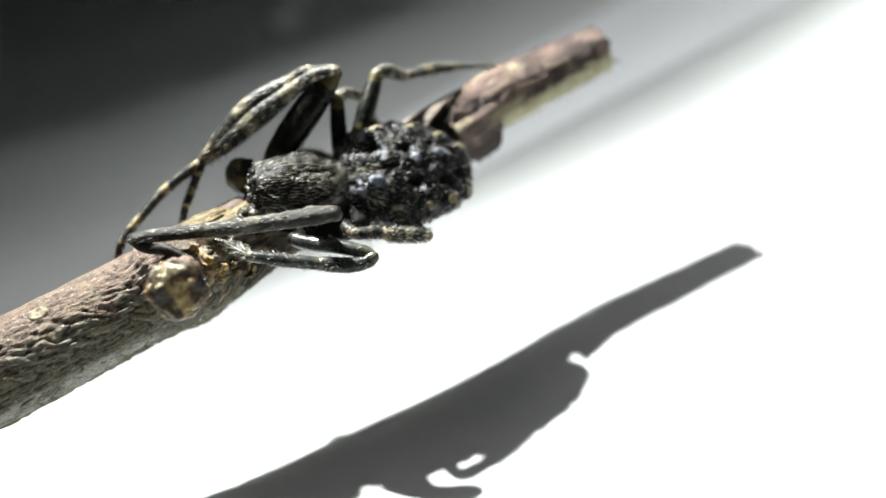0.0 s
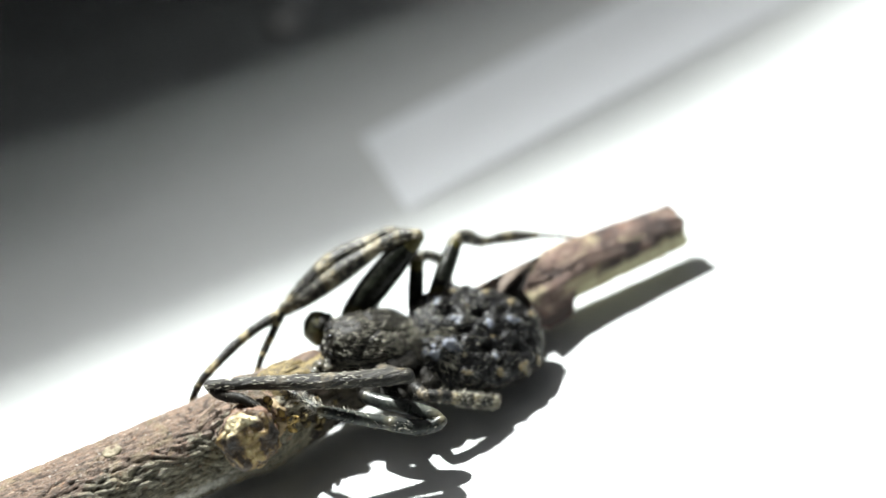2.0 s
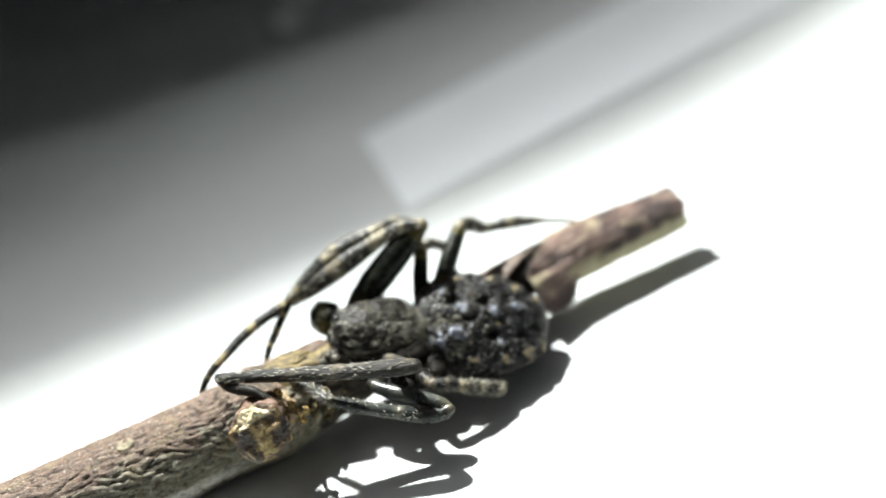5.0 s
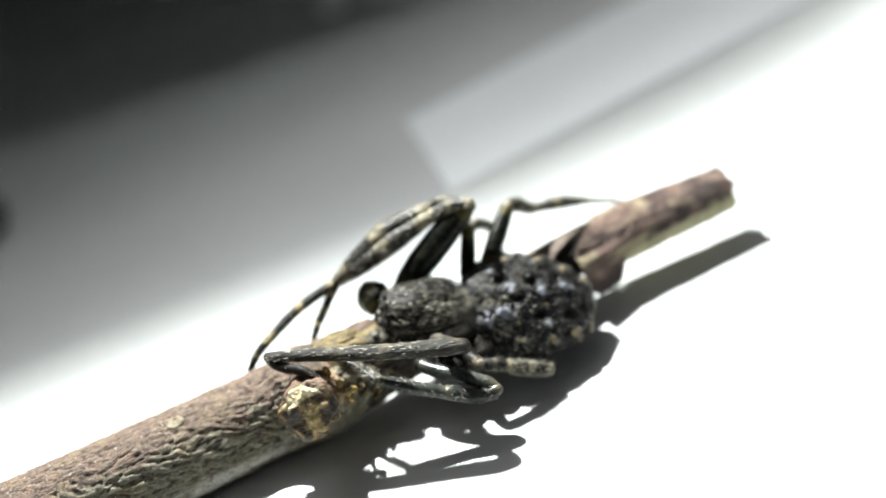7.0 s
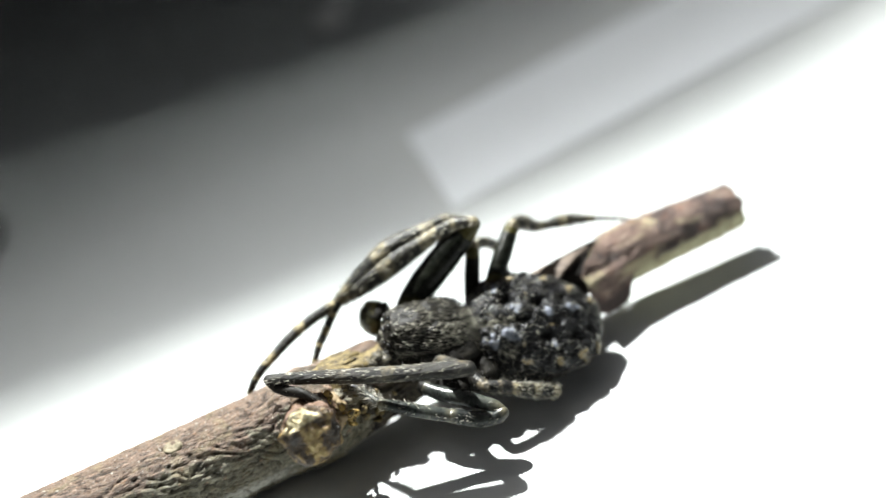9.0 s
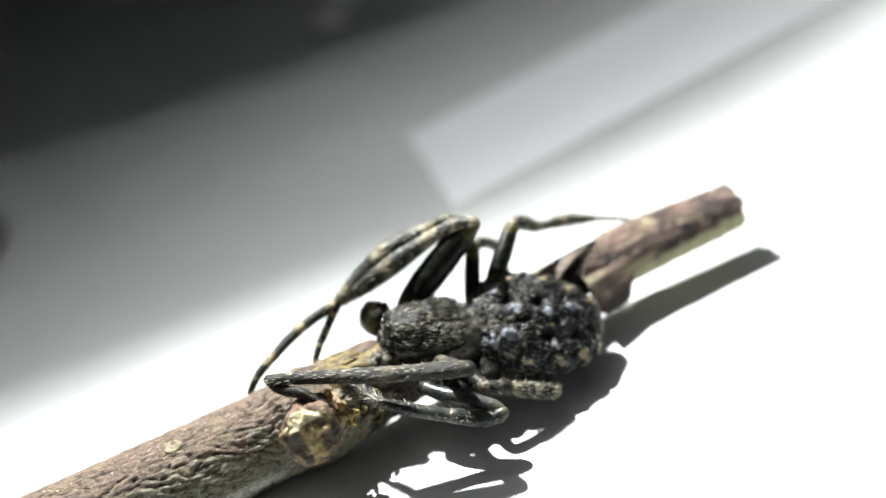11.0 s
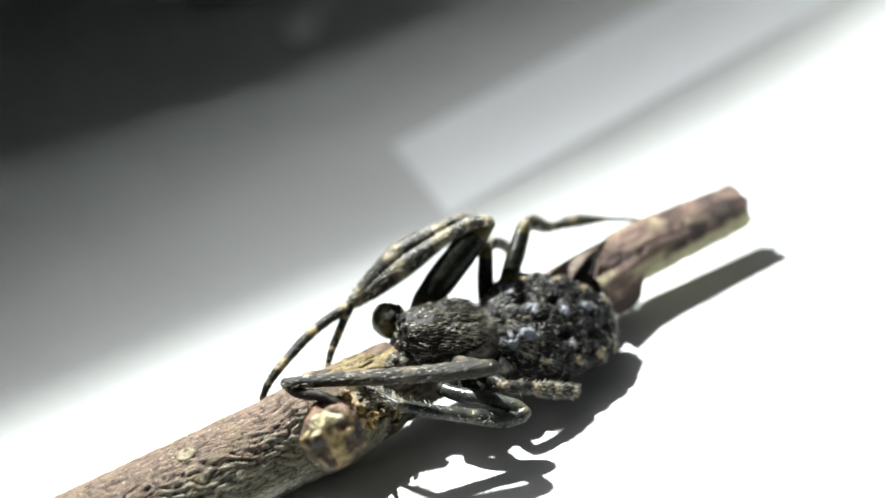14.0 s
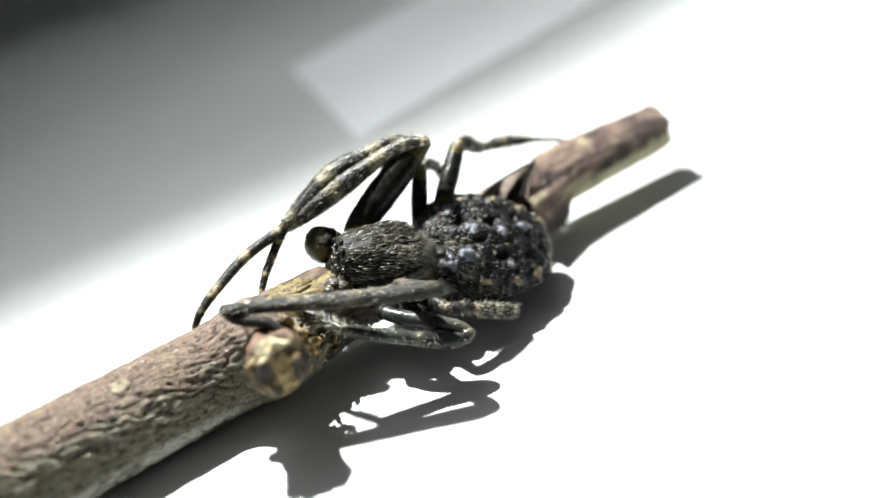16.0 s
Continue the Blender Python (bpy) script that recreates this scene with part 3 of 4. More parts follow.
        g.face((outer[b][-1], outer[a][-1], inn[a][-1], inn[b][-1]))
    part("bark_sleeve", g, BARK_RED, twig, "torn reddish-brown bark sleeve with a dark open scar")

    # splinters along the torn edge
    for i in range(46):
        g = Mesh()
        q = rng.uniform(0.32, 1.0)
        j = min(n_sl - 1, int(q * n_sl))
        t, s, u = fs[j]
        p = Vector(sl[j][:3])
        a = rng.uniform(-0.9, -0.2)
        d = math.cos(a) * s + math.sin(a) * u
        g.hair(p + flat_tip(d * sl[j][3] * 0.8, sl[j][0], s, u), d * 0.5 + t * rng.uniform(0.2, 1.5) + Vector((0, 0, -0.3)), rng.uniform(0.3, 1.0), rng.uniform(0.05, 0.12), 0)
        part("splinter", g, SAPWOOD, twig)

    # broken side stub that points forward: knobby, rounded over at its broken end
    base, tip = Vector((-9.3, -1.5, 3.6)), Vector((-9.2, -5.75, 5.12))
    way = (tip - base).normalized()
    s2 = way.cross(Vector((0, 0, 1))).normalized()
    u2 = s2.cross(way)
    g = Mesh()
    rings = []
    for i in range(70):
        q = i / 69
        reach = 4.65 * min(1.0, q / 0.68)
        r = float(np.interp(q, (0, 0.12, 0.3, 0.5, 0.68), (2.2, 1.6, 1.27, 1.32, 1.48)))
        over = max(0.0, (q - 0.68) / 0.32)
        r *= math.cos(over * math.pi / 2 * 0.97) ** 0.6
        reach += 0.62 * math.sin(over * math.pi / 2)
        ids = []
        for k in range(72):
            a = 2 * math.pi * k / 72
            dv = math.cos(a) * s2 + math.sin(a) * u2
            p = base + way * reach + dv * r
            n = 0.22 * noise.noise(p * 0.9) + 0.22 * noise.noise(p * 1.9) + 0.10 * noise.noise(p * 4.0) + 0.05 * noise.noise(p * 10)
            low = 0.16 * max(0.0, -math.sin(a))               # thicker crust under the rim
            nrm = (dv * (1 - over) + way * over).normalized()
            p = p + nrm * (n * min(1.0, q * 4) + low * math.exp(-((q - 0.66) / 0.12) ** 2))
            tilt = 0.18 * math.sin(a)
            callus = math.exp(-((wrap(a - 1.3)) / 1.2) ** 2) * math.exp(-((q - 0.85) / 0.12) ** 2)
            ids.append(g.vert(p, end=min(1.0, max(0.0, q - tilt * (1 - over))), callus=callus))
        rings.append(ids)
    g.rings(rings)
    g.face(rings[-1])
    stub = part("stub", g, STUB_WOOD, twig, "short knobby broken side branch, cream and brown")
    # a torn curl of bark round its base
    curl = limb([(-8.0, -3.0, 4.9, 0.22), (-7.75, -3.5, 4.7, 0.28), (-7.7, -3.9, 4.3, 0.30), (-8.0, -4.3, 3.8, 0.2)], 10, 0.06, 0.6, 3.5, seed=4.0)
    part("bark_curl", curl, mat_wood("curl_bark", (0.14, 0.095, 0.05), (0.36, 0.28, 0.16), 900, (1, 1, 1), (0.05, 0.035, 0.02)), stub, "torn curl of pale bark")

    # crusty swelling of bud scales beside the stub
    rng = random.Random(11)
    crust = mat_wood("scale_crust", (0.05, 0.035, 0.014), (0.19, 0.145, 0.06), 1.5, (0.6, 1.6, 1), (0.022, 0.015, 0.008))
    gold = mat_wood("golden_crust", (0.07, 0.043, 0.013), (0.46, 0.32, 0.10), 1.9, (1, 1, 1), (0.014, 0.010, 0.006))
    for i in range(56):
        g = Mesh()
        top = i % 2 > 0 and i < 30
        x = rng.uniform(-8.6, -6.0) if top else rng.uniform(-8.0, -5.6)
        a = rng.uniform(1.15, 1.75) if top else rng.uniform(-0.25, 0.9)
        j = min(range(len(old)), key=lambda q: abs(old[q][0] - x))
        t, s, u = fr[j]
        d = math.cos(a) * s + math.sin(a) * u
        c = Vector(old[j][:3]) + d * (old[j][3] - (0.16 if top else -0.1))
        r = rng.uniform(0.70, 1.05) if top else rng.uniform(0.14, 0.3)
        if i >= 30:                                             # a chain of crumbs from the stub's foot round to the flank
            q = (i - 30) / 25
            c = Vector((-8.1 + 0.9 * q, -3.3 - 0.9 * math.sin(3.0 * q), 5.25 - 1.9 * q)) + Vector((rng.gauss(0, 0.22), rng.gauss(0, 0.15), rng.gauss(0, 0.2)))
            r = rng.uniform(0.13, 0.30)
        ax = [Vector((rng.gauss(0, 1), rng.gauss(0, 1), rng.gauss(0, 1))).normalized() for _ in range(2)]
        rings = []
        for th in (0.2, 0.5, 0.8, 1.15, 1.57, 1.95, 2.3, 2.65, 2.95):
            ids = []
            for k in range(14):
                w = 2 * math.pi * k / 14
                q = Vector((math.sin(th) * math.cos(w), math.sin(th) * math.sin(w), math.cos(th)))
                q = q * r * (1 + 0.35 * noise.noise(q * 1.3 + c) + 0.12 * noise.noise(q * 5 + c))
                q = q - ax[0] * 0.5 * q.dot(ax[0])
                if top:                                         # flat plates along the twig
                    q = q + t * 0.7 * q.dot(t) - d * 0.55 * q.dot(d)
                ids.append(g.vert(c + q, uvw=(x + q.x * 2, a * 2 + q.y * 2, q.z * 2)))
            rings.append(ids)
        g.rings(rings)
        g.face(list(reversed(rings[0])))
        g.face(rings[-1])
        part("bud_scale", g, crust if i < 30 else gold, twig)

    # pale lenticel and small red scale further down
    def disc(c_x, ang, r, lift, name, mat, label):
        g = Mesh()
        j = min(range(len(old)), key=lambda q: abs(old[q][0] - c_x))
        t, s, u = fr[j]
        d = math.cos(ang) * s + math.sin(ang) * u
        e = t.cross(d)
        rings = []
        for q, h in ((1.25, -0.25), (1.05, 0.03), (0.75, 0.09), (0.5, 0.03), (0.2, 0.05)):
            ids = []
            for k in range(20):
                w = 2 * math.pi * k / 20
                rr = r * q * (1 + 0.15 * noise.noise(Vector((math.cos(w) * 2, math.sin(w) * 2, c_x))))
                x, y = math.cos(w) * rr * 1.35, math.sin(w) * rr
                p = Vector(old[j][:3]) + t * x + flat_tip(d * (math.sqrt(max(old[j][3] ** 2 - y * y, 0.1)) + h + lift) + e * y, old[j][0], s, u)
                ids.append(g.vert(p, uvw=(x, y, h)))
            rings.append(ids)
        g.rings(rings)
        g.face(rings[-1])
        part(name, g, mat, twig, label)
    disc(-17.0, 1.32, 0.36, -0.03, "lenticel", mat_wood("lenticel_wood", (0.13, 0.11, 0.07), (0.30, 0.26, 0.18), 2.0, (1, 1, 1)), "pale raised bark pore")
    disc(-6.6, 1.9, 1.0, 0.05, "bud_flap", mat_wood("bud_red", (0.045, 0.028, 0.019), (0.12, 0.08, 0.055), 1.6, (1, 1, 1)), "reddish-brown lifted bud scale")
    return twig


# ---- the spider ----
def build_spider():
    rng = random.Random(3)
    spider = tagged(new("spider"), "dark hairy orb-weaver spider with ringed legs clinging to a twig", "spider")

    # abdomen: a broad flattened oval, leaning to one side
    a = Vector((0.954, -0.014, -0.300))
    b = Vector((0.161, 0.866, 0.473))
    c = Vector((0.253, -0.500, 0.828))
    O = Vector((3.5, 0.34, 3.34))
    LONG, WIDE, TOP, LOW = 3.95, 3.12, 1.72, 2.1
    pale = [(-1.33, 2.2), (0.66, 2.25), (2.03, 1.6), (3.2, 1.0), (-0.73, -2.62), (1.06, -2.5), (2.45, -2.1), (3.3, -1.5)]
    flecks = [(-1.05, -1.9), (0.68, -0.75), (-0.6, 1.2)]
    white = [(-1.2, 0.25, 0.50), (0.47, 0.05, 0.40), (2.02, 0.4, 0.34), (-2.22, 1.55, 0.45), (-1.67, -1.3, 0.55), (-2.55, -1.6, 0.45), (0.75, -1.75, 0.22)]
    pits = [(-0.01, 0.78, 1.15), (0.32, -1.38, 1.15), (2.03, -1.1, 0.8), (-1.77, 0.85, 1.05), (2.98, -0.6, 0.5), (1.6, 1.05, 0.4)]
    g = Mesh()
    nu, nv = 190, 250
    rings = []
    spots = []
    for i in range(1, nu):
        th = math.pi * i / nu
        ids = []
        for k in range(nv):
            ph = 2 * math.pi * k / nv
            ex = -math.cos(th)
            ww = math.sin(th) ** 0.86
            w = WIDE * ww * (1.04 - 0.13 * ex)
            hh = (TOP if math.sin(ph) > 0 else LOW) * math.sin(th) ** 0.8 * (1.0 - 0.22 * ex)
            x, y = LONG * ex, w * math.cos(ph)
            z = hh * math.sin(ph)
            p = Vector((x, y, z))
            vp = vw = vd = vf = 0.0
            up = max(0.0, math.sin(ph)) ** 0.3
            rim = min(1.0, max(0.0, (math.sin(ph) + 0.5) / 0.4))
            wob0 = 0.25 * noise.noise(p * 3.0)
            for sx, sy in pale:
                vp = max(vp, math.exp(-(((x - sx + wob0) / 0.46) ** 2 + ((y - sy + wob0) / 0.30) ** 2)))
            for sx, sy in flecks:
                vf = max(vf, math.exp(-(((x - sx + wob0) / 0.22) ** 2 + ((y - sy + wob0) / 0.16) ** 2)))
            for sx, sy, r in white:
                vw = max(vw, math.exp(-(((x - sx + 1.6 * wob0) / (r * 1.15)) ** 2 + ((y - sy - 1.3 * wob0) / (r * 0.85)) ** 2)))
            wob = 0.22 * noise.noise(p * 2.4 + Vector((7, 0, 0)))
            for sx, sy, deep in pits:
                vd = max(vd, deep * math.exp(-(((x - sx + wob) / 0.40) ** 2 + ((y - sy - wob) / 0.32) ** 2)))
            n = 0.10 * noise.noise(p * 1.3) + 0.12 * noise.noise(p * 2.4) + 0.04 * noise.noise(p * 5) + 0.016 * noise.noise(p * 11)
            groove = -0.36 * math.exp(-((y + 0.50 - 0.09 * max(0.0, x + 1.6) - wob * 0.4) / 0.15) ** 2) * min(1.0, max(0.0, (-0.3 - x) / 0.6)) * (x > -3.3)
            n += groove * up + (0.20 * vw - 0.50 * vd) * up + 0.30 * vp * rim
            nrm = Vector((x / LONG ** 2, y / WIDE ** 2, z / TOP ** 2)).normalized()
            p = p + nrm * n
            wld = O + a * p.x + b * p.y + c * p.z
            ids.append(g.vert(wld, pale=max(vp * 0.9 * rim, vf * up), white=vw * up, pit=min(1.0, vd - groove * 1.6) * up))
            if rng.random() < 0.5 and ph < math.pi * 1.02:
                spots.append((wld, a * nrm.x + b * nrm.y + c * nrm.z, max(vw, vp), vd + (0.5 if x > 0.4 and rng.random() < 0.45 else 0.0)))
        rings.append(ids)
    g.rings(rings)
    g.face(list(reversed(rings[0])))
    g.face(rings[-1])
    abdomen = part("abdomen", g, ABDOMEN, spider, "black wrinkled abdomen with cream edge spots")
    h = Mesh()
    for p, n, wv, vd in spots:
        if vd > 0.4 or (wv < 0.3 and rng.random() < 0.3):
            continue
        flat = (a - n * a.dot(n)).normalized()
        way = flat + n * rng.uniform(0.12, 0.45) + Vector((rng.gauss(0, 0.2), rng.gauss(0, 0.2), rng.gauss(0, 0.2)))
        tone = 2 if rng.random() < 0.15 else 0 if rng.random() < 0.16 + 0.4 * wv else 1
        if tone == 1 and rng.random() < 0.5:
            continue
        h.hair(p - n * 0.02, way, rng.uniform(0.16, 0.38), 0.012 if tone == 1 else 0.019, tone)
    for _ in range(260):        # long pale hairs over its front corner
        x, y = rng.uniform(-3.3, -1.5), rng.uniform(-2.4, 0.2)
        lift = 1 - (x / LONG) ** 2 - (y / WIDE) ** 2
        if lift < 0.05:
            continue
        p = O + a * x + b * y + c * TOP * lift ** 0.4 * 1.1
        h.hair(p, a * rng.uniform(0.3, 1.0) - b * rng.uniform(0.1, 0.9) + c * rng.uniform(-0.1, 0.3), rng.uniform(0.4, 0.8), 0.018, 2)
    part("abdomen_hair", h, [HAIR_GREY, HAIR_DARK, HAIR_PALE], abdomen, "short grey and dark hairs")

    # carapace: pear-shaped, head to the front
    d = Vector((-4.75, 0.55, 1.05)).normalized()
    cc = Vector((0.10, -0.42, 0.90))
    cc = (cc - d * cc.dot(d)).normalized()
    e = d.cross(cc)
    S = Vector((0.25, 0.05, 4.35))
    g = Mesh()
    rings = []
    spots = []
    L = 5.15
    for i in range(0, 61):
        q = i / 60
        wide = 1.95 * (math.sin(math.pi * min(1, q * 1.32 + 0.04)) ** 0.75 if q < 0.40 else 1.0)
        if q >= 0.40:
            k = (q - 0.40) / 0.60
            wide = 1.95 * (1 - 0.30 * k - 0.04 * k * k)
        end = math.sqrt(max(0.0, 1 - max(0.0, (q - 0.86) / 0.14) ** 2.5))
        wide *= max(0.12, end)
        tall = (0.55 + 1.05 * math.sin(math.pi * min(1.0, 0.1 + q * 0.72)) ** 1.2) * max(0.15, end)
        ids = []
        for k in range(64):
            ph = 2 * math.pi * k / 64
            y, z = wide * math.cos(ph), (tall if math.sin(ph) > 0 else 1.1 * max(0.15, end)) * math.sin(ph)
            p = Vector((q * L, y, z))
            n = 0.10 * noise.noise(p * 1.7) + 0.05 * noise.noise(p * 5)
            fovea = -0.35 * math.exp(-((q - 0.30) / 0.10) ** 2 - (y / 0.30) ** 2) * max(0, math.sin(ph))
            cerv = -0.16 * math.exp(-((q - 0.42 - 0.16 * abs(y)) / 0.05) ** 2) * max(0, math.sin(ph))
            z += (n + fovea + cerv) * (1 if math.sin(ph) > 0 else 0.3)
            wld = S + d * p.x + e * y + cc * z
            ids.append(g.vert(wld))
            for _ in range(2 if math.sin(ph) > -0.25 else 0):
                out = (e * y / wide + cc * max(z, 0.05) / max(tall, 0.2)).normalized()
                spots.append((wld, out, p, y))
        rings.append(ids)
    g.rings(rings)
    g.face(list(reversed(rings[0])))
    g.face(rings[-1])
    carapace = part("carapace", g, CARAPACE, spider, "dark brown carapace under pale flattened hairs")
    h = Mesh()
    for p, n, q, y in spots:
        fan = (S + d * 0.2 - p)
        fan.normalize()
        flat = -d * 0.6 + fan * 0.7
        flat = (flat - n * flat.dot(n)).normalized()
        way = flat + n * rng.uniform(0.08, 0.30) + Vector((rng.gauss(0, 0.12), rng.gauss(0, 0.12), rng.gauss(0, 0.12)))
        patch = noise.noise(q * 1.4 + Vector((3, 1, 0)))
        if rng.random() < 0.04 - 0.5 * patch:
            continue
        pale_h = rng.random() < (0.55 if y < 0.5 else 0.2)
        p = p + e * rng.gauss(0, 0.05) + d * rng.gauss(0, 0.05)
        h.hair(p - n * 0.03, way, rng.uniform(0.28, 0.6), 0.024 if pale_h else 0.016, 0 if pale_h else 1)
    for _ in range(420):        # a collar of long hairs over the waist
        w = rng.uniform(-1, 1)
        p = S + d * rng.uniform(-0.3, 0.5) + e * w * 1.1 + cc * (0.55 + 0.35 * (1 - w * w))
        h.hair(p, -d * 0.8 + e * w * 0.9 + cc * rng.uniform(0.0, 0.35), rng.uniform(0.4, 1.05), 0.02, 0 if rng.random() < 0.85 else 1)
    part("carapace_hair", h, [HAIR_PALE, HAIR_DARK], carapace, "pale tan flattened hairs")

    def ball(c0, r, mat, name, parent, label="", squash=(1, 1, 1), rough=0.03, seg=32):
        g = Mesh()
        rings = []
        for i in range(1, 22):
            th = math.pi * i / 22
            ids = []
            for k in range(seg):
                ph = 2 * math.pi * k / seg
                p = Vector((math.sin(th) * math.cos(ph) * squash[0], math.sin(th) * math.sin(ph) * squash[1], math.cos(th) * squash[2])) * r
                p = p * (1 + rough * 3 * noise.noise(p * 2.5 / r + Vector(c0)))
                ids.append(g.vert(Vector(c0) + p))
            rings.append(ids)
        g.rings(rings)
        g.face(list(reversed(rings[0])))
        g.face(rings[-1])
        return part(name, g, mat, parent, label)

    for x, y, z, r in ((4.74, 0.28, 1.14, 0.2), (4.74, -0.28, 1.14, 0.2), (5.00, 0.27, 0.86, 0.2), (5.00, -0.27, 0.86, 0.2), (4.74, 1.14, 0.62, 0.18), (4.74, -1.16, 0.64, 0.2), (4.98, -0.92, 0.46, 0.18), (4.98, 0.9, 0.44, 0.18)):
        ball(S + d * x + e * y + cc * z, r * 0.78, EYE, "eye", carapace, "glossy black eye", rough=0.0, seg=14)

    # breast plate and the thick leg bases under the body
    ball((-1.6, -0.5, 4.0), 1.0, CARAPACE, "sternum", spider, "dark breast plate under the carapace", (2.6, 1.7, 1.0), 0.05)
    for x, y, z in ((-2.8, -2.3, 3.3), (-2.1, -2.5, 2.95), (-1.3, -2.6, 2.7), (-0.4, -2.5, 2.9), (0.4, -2.3, 2.9)):
        g = limb([(x * 0.85 - 0.3, -0.6, 4.0, 0.5), (x, y, z, 0.62)], 12, 0.1, 0.06)
        bristle(g, 60, 0.3, 0.016, 0.6, rng)
        part("coxa", g, [CARAPACE, HAIR_GREY], spider, "thick dark leg base")

    # jaws
    for y0 in (0.45, -0.45):
        g = limb([(-4.3, 0.5 + y0, 5.2, 0.55), (-4.75, 0.45 + y0, 4.5, 0.58), (-4.9, 0.4 + y0 * 0.8, 3.8, 0.35)], 12, 0.1)
        bristle(g, 50, 0.25, 0.014, 0.6, rng)
        part("chelicera", g, [CARAPACE, HAIR_PALE], spider, "dark hairy jaw")

    # palps with swollen bulbs
    for k, (root, mid, end, r, mat) in enumerate((((-4.2, 1.4, 5.1), (-4.8, 1.9, 5.9), (-4.98, 2.2, 5.5), 0.97, OLIVE), ((-4.3, -0.6, 4.7), (-4.7, -0.9, 5.0), (-5.25, -1.0, 4.9), 0.52, LEG_BLACK))):
        g = limb([(*root, 0.28), (*mid, 0.30), (*end, 0.34)], 10, 0.1)
        bristle(g, 70, 0.3, 0.013, 0.8, rng)
        palp = part("palp", g, [CARAPACE, HAIR_PALE], spider, "short dark feeler with a swollen tip")
        bulb = ball(end, r, mat, "bulb", palp, "olive translucent palp bulb" if k == 0 else "dark shiny palp bulb", (0.95, 1.0, 1.08), 0.04)
        if k == 0:
            ball((end[0] + 0.25, end[1] - 0.15, end[2] + 0.52), 0.72, CARAPACE, "bulb_cap", palp, "dark bristly palp cap", (1, 1, 0.6), 0.08)

    for x, y, z, r in ((-5.8, -0.9, 4.85, 0.30), (-5.45, -1.35, 5.1, 0.26), (-4.85, -1.4, 5.1, 0.30), (-5.15, -1.3, 5.35, 0.2)):
        ball((x, y, z), r, LEG_BLACK, "bulb_hook", palp, "glossy black lobe", (1.2, 1, 0.8), 0.1, 16)

    # legs: joints with radii; femur, patella, tibia, metatarsus, tarsus
    def leg(label, joints, mats, hairs):
        root = None
        names = ("femur", "patella", "tibia", "metatarsus", "tarsus")
        for i, pts in enumerate(joints):
            nm = names[i]
            g = limb(pts, 16, 0.08, 0.025, 1.6, seed=pts[0][0])
            cnt, ln, lean = hairs[i]
            size = sum(math.dist(p[:3], q[:3]) for p, q in zip(pts, pts[1:]))
            bristle(g, int(cnt * size * 0.35), ln, 0.026 if i in (1, 2) else 0.017, lean, rng, 1)
            bristle(g, int(cnt * size * 0.9), ln * 0.9, 0.012, lean * 1.3, rng, 2)
            if i in (1, 2):
                bristle(g, int(7 * size), 0.48, 0.013, 0.5, rng, 2, 0.25)
            if root is None:
                s0 = pts[0]
                cx = limb([(s0[0] * 0.85 - 0.2, s0[1] * 0.6, s0[2] - 0.5, s0[3] * 0.9), (s0[0], s0[1], s0[2], s0[3] * 1.05)], 12, 0.1)
                root = part("leg", cx, [CARAPACE, HAIR_DARK], spider, label)
            part(nm, g, [mats[min(i, len(mats) - 1)], HAIR_PALE, HAIR_DARK], root)
        return root

    H_F = (14, 0.14, 2.2)
    H_T = (130, 0.34, 2.4)
    H_M = (55, 0.25, 1.1)
    HH = (H_F, H_T, H_T, H_M, H_M)
    LT = (FEMUR, LEG_PALE, LEG_PALE, LEG, LEG)
    leg("ringed front leg folded high with a thick black femur",
        [[(-3.3, 2.1, 5.1, 0.62), (-2.49, 2.3, 6.06, 0.80), (-0.5, 2.79, 7.52, 0.86), (1.08, 3.08, 8.61, 0.64), (1.84, 3.07, 9.16, 0.40)],
         [(1.84, 3.07, 9.26, 0.38), (0.88, 3.26, 9.36, 0.40), (-0.48, 3.37, 9.01, 0.38)],
         [(-0.48, 3.37, 9.01, 0.37), (-2.85, 3.18, 8.17, 0.60), (-4.88, 2.88, 7.48, 0.54), (-6.64, 2.59, 7, 0.32)],
         [(-6.64, 2.59, 7, 0.29), (-9.08, 1.9, 6.42, 0.29), (-11.3, 0.59, 5.67, 0.25)],
         [(-11.3, 0.59, 5.67, 0.26), (-12.08, 0.1, 5.23, 0.22), (-12.68, -0.2, 4.57, 0.16)]], LT, HH)
    leg("ringed second leg folded high beside the front leg",
        [[(-2.2, 2.7, 5, 0.40), (-1.29, 3.06, 6.39, 0.56), (0.2, 3.81, 7.97, 0.58), (1.17, 4.05, 8.93, 0.36)],
         [(1.17, 4.05, 8.98, 0.36), (0.39, 4.15, 9.27, 0.38), (-0.5, 4.15, 9.11, 0.37)],
         [(-0.5, 4.15, 9.11, 0.36), (-2.9, 3.86, 8.65, 0.62), (-4.9, 3.27, 7.83, 0.54), (-6.47, 2.59, 7.21, 0.27)],
         [(-6.47, 2.59, 7.21, 0.26), (-7.18, 2.2, 6.51, 0.24), (-7.83, 1.8, 5.81, 0.23)],
         [(-7.83, 1.8, 5.81, 0.23), (-8.36, 1.25, 5.37, 0.21), (-8.85, 0.7, 4.72, 0.16)]], LT, HH)
